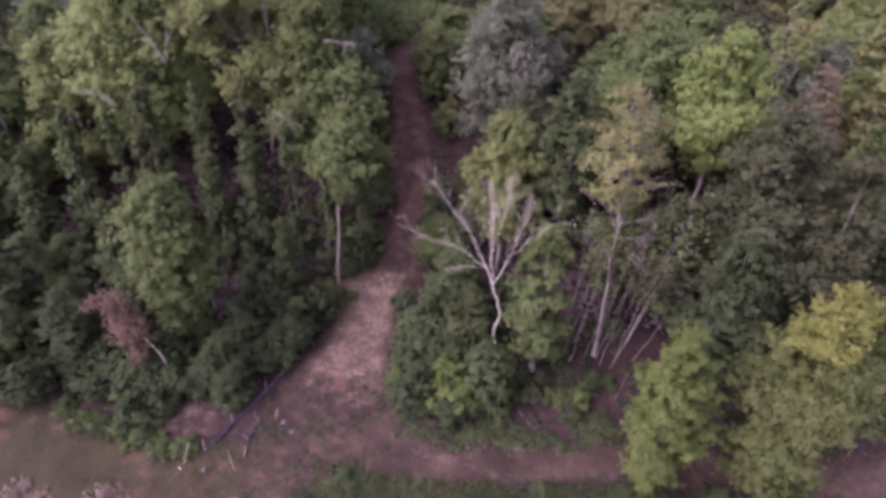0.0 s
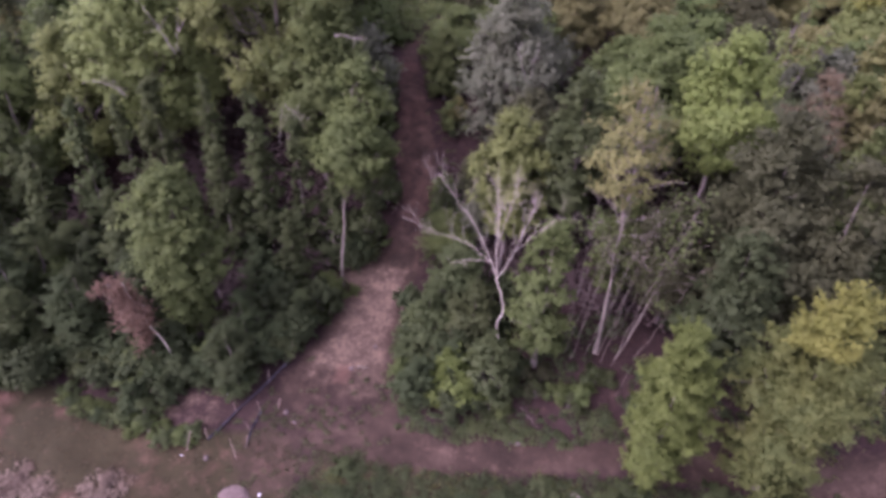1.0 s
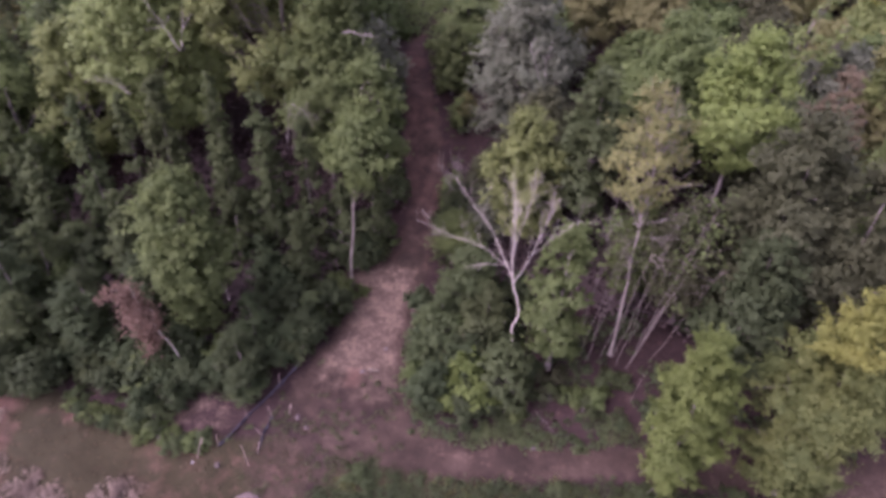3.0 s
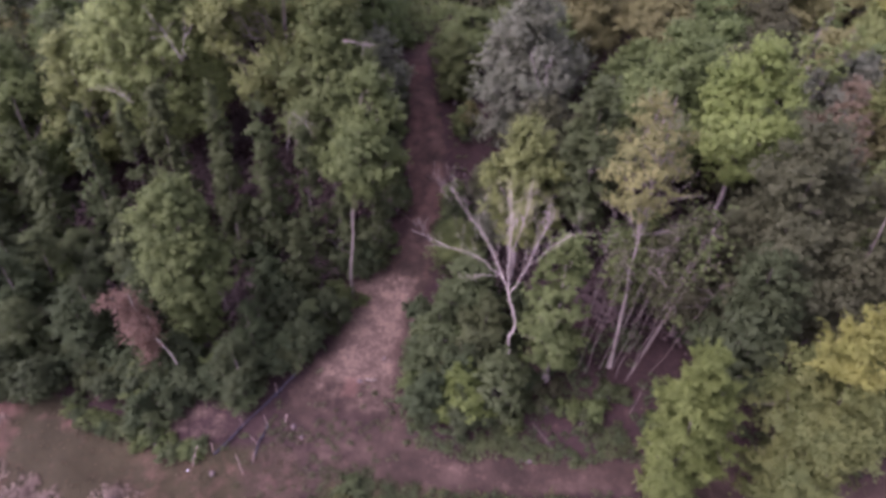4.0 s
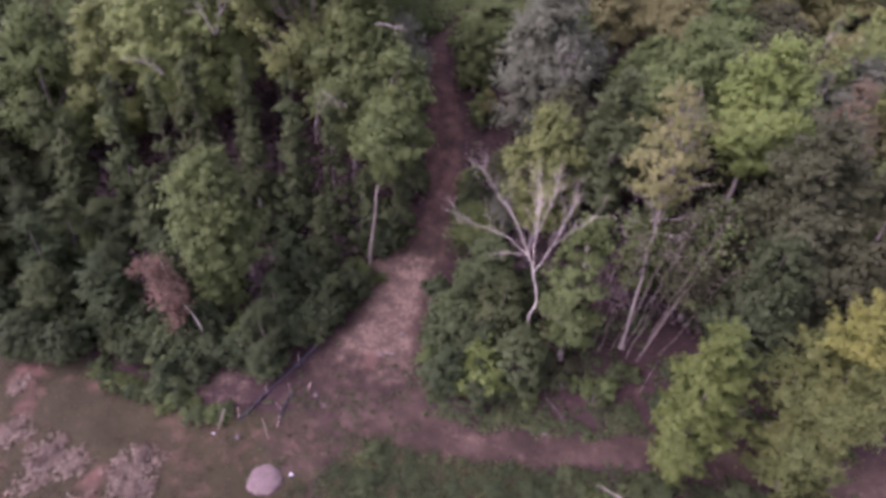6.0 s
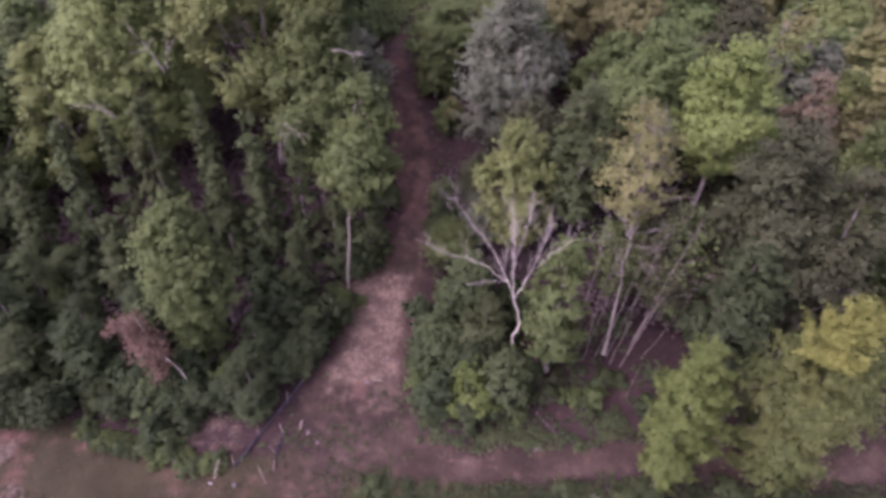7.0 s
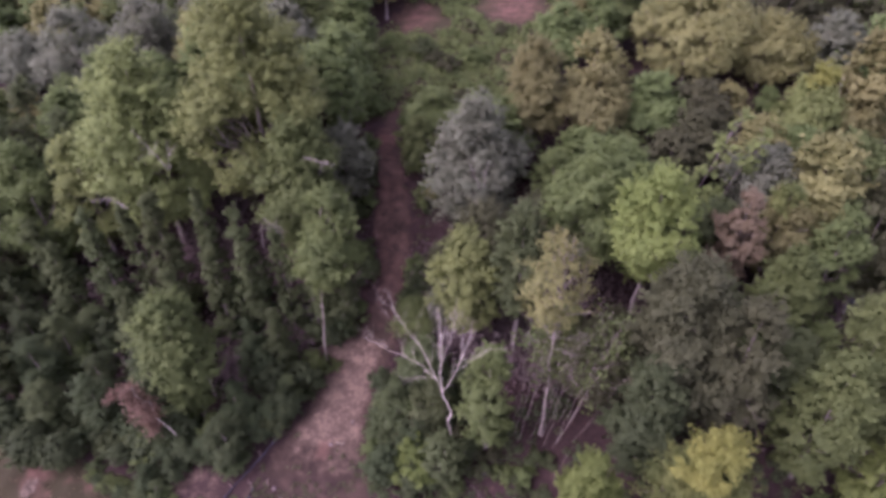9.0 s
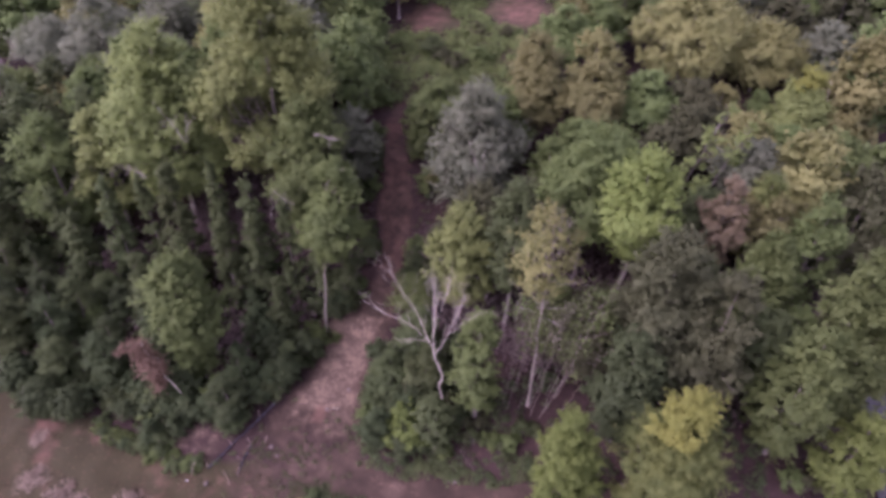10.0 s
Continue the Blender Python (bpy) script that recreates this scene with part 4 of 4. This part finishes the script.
def loose_stake(x, y, lx, ly, tall):
    v, f = tubes([np.array([[0, 0, -0.3, 0.03], [lx * 0.5, ly * 0.5, tall * 0.5, 0.03], [lx, ly, tall, 0.025]])], 4)
    ob = new("wooden_stake", fast_mesh("wooden_stake", v, f, STAKE))
    ob.matrix_basis = pose(x, y, float(height(x, y)))
    tagged(ob, "weathered wooden stake leaning in the cleared ground", "stake", "stakes on the cleared ground")


loose_stake(-21.5, 21.0, 0.5, 0.5, 1.7)
loose_stake(-17.9, 21.4, -0.3, 0.1, 1.8)
loose_stake(-20.3, 25.6, 0.45, 0.3, 1.5)
loose_stake(-16.9, 25.4, 0.25, 0.2, 1.0)


def lump(name, x, y, wide, tall, mat, label, category, seed, group="", squash=1.0):
    """A rounded uneven heap or stone."""
    bm = bmesh.new()
    bmesh.ops.create_icosphere(bm, subdivisions=4, radius=1)
    off = Vector((seed * 3.1, seed * 1.7, 0))
    for v in bm.verts:
        k = 1 + 0.22 * noise.noise(v.co * 1.6 + off) + 0.1 * noise.noise(v.co * 5 + off) + 0.06 * noise.noise(v.co * 13 + off)
        v.co = Vector((v.co.x * k * wide, v.co.y * k * wide * squash, v.co.z * k * tall))
    me = bpy.data.meshes.new(name)
    bm.to_mesh(me)
    bm.free()
    me.materials.append(mat)
    for p in me.polygons:
        p.use_smooth = True
    ob = new(name, me)
    ob.matrix_basis = pose(x, y, float(height(x, y)), 0, 0, seed * 40)
    return tagged(ob, label, category, group)


lump("dirt_mound", -16.7, 18.8, 1.15, 0.35, PALEDIRT, "low pale pinkish mound of dry earth on cleared ground", "mound", 3)
for k, (x, y, w) in enumerate(((0.1, 27.2, 0.3), (-0.4, 27.1, 0.18), (-16.2, 25.4, 0.2), (-15.3, 24.8, 0.16), (-13.2, 30.4, 0.22), (-24.6, 21.8, 0.3), (-12.2, 33.0, 0.18), (-19.9, 20.9, 0.2))):
    lump("rock", x, y, w, w * 0.6, ROCK, "pale dusty rock on the bare ground", "rock", k + 5, "rocks on the bare ground", 0.7)
lump("plastic_litter", -15.3, 19.5, 0.13, 0.07, LITTER, "scrap of white plastic on the ground", "litter", 2, "", 0.6)
lump("plastic_litter", -21.6, 20.7, 0.07, 0.05, LITTER, "scrap of white plastic on the ground", "litter", 4, "", 0.6)
lump("plastic_litter", -20.9, 25.7, 0.08, 0.07, LITTER, "scrap of white plastic on the ground", "litter", 6, "", 0.6)


def fallen_log(x0, y0, x1, y1, r, seed):
    rng = np.random.default_rng(seed)
    n = 9
    t = np.linspace(0, 1, n)
    x, y = x0 + (x1 - x0) * t, y0 + (y1 - y0) * t
    z = height(x, y) + r * 0.7 + 0.08
    line = np.stack([x - x0, y - y0, z - z[0] + rng.normal(0, 0.02, n), r * (1 - 0.5 * t)], 1)
    v, f = tubes([line], 7)
    ob = new("fallen_branch", fast_mesh("fallen_branch", v, f, PALEBARK))
    ob.matrix_basis = pose(x0, y0, float(z[0]))
    tagged(ob, "pale fallen branch lying on the ground", "branch", "fallen branches")


fallen_log(4.0, 24.4, 6.3, 23.6, 0.1, 1)
fallen_log(-0.2, 29.6, 1.6, 28.4, 0.022, 2)
fallen_log(-12.8, 30.6, -12.0, 30.7, 0.05, 3)
fallen_log(6.2, 31.6, 7.0, 33.4, 0.02, 4)
fallen_log(-10.4, 33.6, -10.0, 35.4, 0.05, 5)


DRY = leaf_material("leaf_dry_pink", (0.116, 0.0862, 0.0589), (0.193, 0.152, 0.106), 0.5, 0.3)


def dry_scrub():
    rng = np.random.default_rng(91)
    proto = tagged(shrub_proto("dry_shrub", DRY, 0.8, 0.8, 92, size=0.13, count=12, per=130, loose=1.2), "pale dry scrub on the cleared red ground", "shrub", "dry scrub on the cleared ground")
    for cx, cy, n, r in ((-25.2, 17.0, 4, 1.6), (-24.2, 15.8, 2, 1.0), (-30.8, 16.2, 3, 1.2), (-26, 13.0, 3, 1.6)):
        for k in range(n):
            x, y = cx + rng.normal(0, r * 0.6), cy + rng.normal(0, r * 0.5)
            set_down(proto, x, y, rng.uniform(0.22, 0.42), 0.8, rng, 1.5)
    for o in (*proto.children_recursive, proto):
        bpy.data.objects.remove(o)


dry_scrub()


def paved_road():
    ys = np.linspace(-60, 75, 60)
    left = 34.2 + 0.012 * (ys - 38) ** 1.0
    xs = np.linspace(0, 6.5, 6)
    X = left[:, None] + xs[None, :]
    Y = np.repeat(ys[:, None], 6, 1)
    Z = height(X, Y) + 0.16
    v = np.stack([X, Y, Z], 2).reshape(-1, 3)
    i = (np.arange(59)[:, None] * 6 + np.arange(5)[None, :]).ravel()
    me = fast_mesh("paved_road", v, np.stack([i, i + 1, i + 7, i + 6], 1), ASPHALT)
    ob = tagged(new("paved_road", me), "grey asphalt road beside the wood", "road", kind="structure")
    s = ob.modifiers.new("thickness", "SOLIDIFY")
    s.thickness = 0.2


paved_road()


# ---- low growth that nobody could count ----
def low_growth(name, label, mat, where, count, per, size, tall, seed, box):
    """Tufts of small leaves strewn over the ground where the plan allows, joined into one."""
    rng = np.random.default_rng(seed)
    x, y = rng.uniform(box[0], box[1], count * 6), rng.uniform(box[2], box[3], count * 6)
    ok = rng.random(len(x)) < where(x, y)
    x, y = x[ok][:count], y[ok][:count]
    z = height(x, y)
    r = tall * rng.uniform(0.5, 1.3, len(x))
    d = rng.normal(0, 1, (len(x), per, 3))
    d /= np.linalg.norm(d, axis=2)[:, :, None]
    d[:, :, 2] = np.abs(d[:, :, 2])
    p = np.stack([x, y, z], 1)[:, None] + d * r[:, None, None] * rng.uniform(0.5, 1.1, (len(x), per, 1)) * [1.2, 1.2, 0.9]
    tagged(new(name, leaf_mesh(name, leaves(rng, p.reshape(-1, 3), (d * 0.35 + [0, 0, 0.7]).reshape(-1, 3), size, 0.0, 0.5), mat)), label, "plants", kind="stuff")


def off_clay(x, y):
    return (np.hypot(x + 22.4, y - 86) > 4.0) * (np.hypot(x + 9.5, y - 91) > 5.5)


def beside_track(x, y):
    near = np.maximum(along(x, y, ROAD, [w + 1.6 for w in ROAD_W]), along(x, y, LANE, [w + 1.5 for w in LANE_W]))
    return near * (1 - track(x, y)) * grain(x, y, 1.8, 21) ** 1.5


low_growth("meadow_scrub", "rough olive-green scrub covering the hillside meadow", GREEN, lambda x, y: off_clay(x, y) * meadow(x, y) * (0.25 + 0.75 * grain(x, y, 3.0, 22)), 520, 42, 0.34, 0.8, 201, (-28, 2, 62, 99))
# A lighter leaf than dark green: distance haze put into the colour.
low_growth("meadow_scrub", "dull green patches of scrub on the hillside meadow", MID, lambda x, y: off_clay(x, y) * meadow(x, y) * grain(x, y, 4.0, 23) ** 2, 260, 46, 0.34, 1.0, 202, (-28, 2, 62, 99))
low_growth("weeds", "low green weeds along the dirt track", DARK, beside_track, 700, 26, 0.13, 0.26, 203, (-24, 28, 18, 60))
low_growth("weeds", "low weeds on the bare junction of the tracks", OLIVE, lambda x, y: track(x, y) * smooth(33, 26, y) * smooth(-7, -11, x) * grain(x, y, 1.6, 24) ** 2, 260, 22, 0.11, 0.18, 204, (-22, -6, 19, 33))
low_growth("dry_grass", "dry brown grass on the cleared red ground", DRYGRASS, lambda x, y: clearing(x, y) * grain(x, y, 2.5, 25), 800, 14, 0.1, 0.08, 205, (-42, -13, 9, 25))
low_growth("weeds", "rough dark weeds this side of the dirt road", DEEP, lambda x, y: smooth(24.2, 23.2, y - 0.17 * np.maximum(0, x + 6)) * (1 - track(x, y)) * (1 - clearing(x, y)), 2600, 26, 0.15, 0.4, 206, (-15, 26, 17, 29))
low_growth("undergrowth", "low leafy undergrowth along the edge of the clearing", DARK, lambda x, y: smooth(0.2, 1.0, y - np.interp(x, [-41, -34, -29, -22, -20.5, -19.5, -17.7, -16.2], [23.5, 22.9, 22.8, 22.2, 24.0, 27, 30.9, 35.4])) * (0.3 + 0.7 * grain(x, y, 2.0, 41)) * (((x + 23.0) / 3.2) ** 2 + ((y - 24.3) / 1.5) ** 2 > 1), 520, 30, 0.17, 0.45, 210, (-41, -16.5, 22, 36))
# Fills gaps under large trees; its brown imitates the hazy shade there.
low_growth("thicket", "brown thicket under large trees, coloured like shaded gaps", BROWN, lambda x, y: np.maximum(smooth(33, 35, y) * smooth(-17.5, -18.5, x), smooth(-9, -8, x) * smooth(39, 41, y)) * (np.abs(x - lane_x(y)) > lane_w(y) + 2.6), 260, 330, 0.3, 2.7, 212, (-54, 28, 33, 53))
low_growth("undergrowth", "dark low undergrowth on the forest floor", DEEP, lambda x, y: smooth(26.9, 27.9, y - 0.18 * x) * (1 - track(x, y)) * smooth(0.35, 0.8, grain(x, y, 2.5, 26)), 460, 26, 0.2, 0.4, 207, (-9, 24, 26, 40))


low_growth("undergrowth", "dark leafy growth along the far side of the dirt road", DARK, lambda x, y: smooth(26.7, 27.3, y - 0.18 * x) * smooth(30.2, 29.2, y - 0.18 * x) * (1 - track(x, y)) * smooth(0.3, 0.8, grain(x, y, 1.7, 43)), 220, 26, 0.19, 0.4, 211, (-9, 12, 25, 33))


def brush(x, y):
    out = 0
    for cx, cy, r in ((-25.0, 17.0, 1.9), (-24.2, 15.8, 1.3), (-31.0, 16.2, 1.6), (-29.2, 16.2, 1.3), (-30.6, 14.4, 1.2), (-34.6, 17.0, 1.3), (-26.0, 12.8, 2.2), (-36.6, 20.2, 0.8)):
        out = np.maximum(out, smooth(1.2, 0.3, np.hypot(x - cx, y - cy) / r))
    return out * (0.3 + grain(x, y, 0.9, 31))


low_growth("dry_brush", "woolly pale dry brush in patches on the cleared ground", DRY, brush, 1300, 16, 0.15, 0.26, 208, (-40, -14, 9, 23))

low_growth("yellow_weeds", "flecks of yellow-green weeds beside the dirt road", YELLOW, lambda x, y: smooth(24.4, 23.4, y - 0.17 * np.maximum(0, x + 6)) * (1 - track(x, y)) * (1 - clearing(x, y)) * grain(x, y, 1.5, 33) ** 2, 160, 14, 0.13, 0.5, 209, (-15, 10, 19, 27))


# ---- bare pale trees far up the hill ----
def bare_tree(x, y, tall, lean, seed):
    rng = np.random.default_rng(seed)
    root = new("bare_tree")
    tip = np.array([lean, 0.5, tall])
    main = limb(rng, (0, 0, -0.2), tip, 0.16, 0.03, 0.0, 0.015, 10)
    v, f = tubes([main], 6)
    piece("trunk", fast_mesh("trunk", v, f, BIRCH), root)
    for k in range(9):
        a = main[rng.integers(4, 9)]
        v, f = tubes([limb(rng, a[:3], a[:3] + np.array([rng.normal(0, 1.2), rng.normal(0, 1.0), rng.uniform(1.0, 2.6)]), a[3] * 0.5, 0.012, n=5)], 4)
        piece("limb", fast_mesh("limb", v, f, BIRCH), root)
    root.matrix_basis = pose(x, y, float(height(x, y)))
    tagged(root, "leafless pale tree among the leafy ones", "tree", "bare trees on the hillside")


bare_tree(29.6, 70.5, 10.5, -1.9, 301)
bare_tree(30.8, 71.0, 9.5, -1.2, 302)
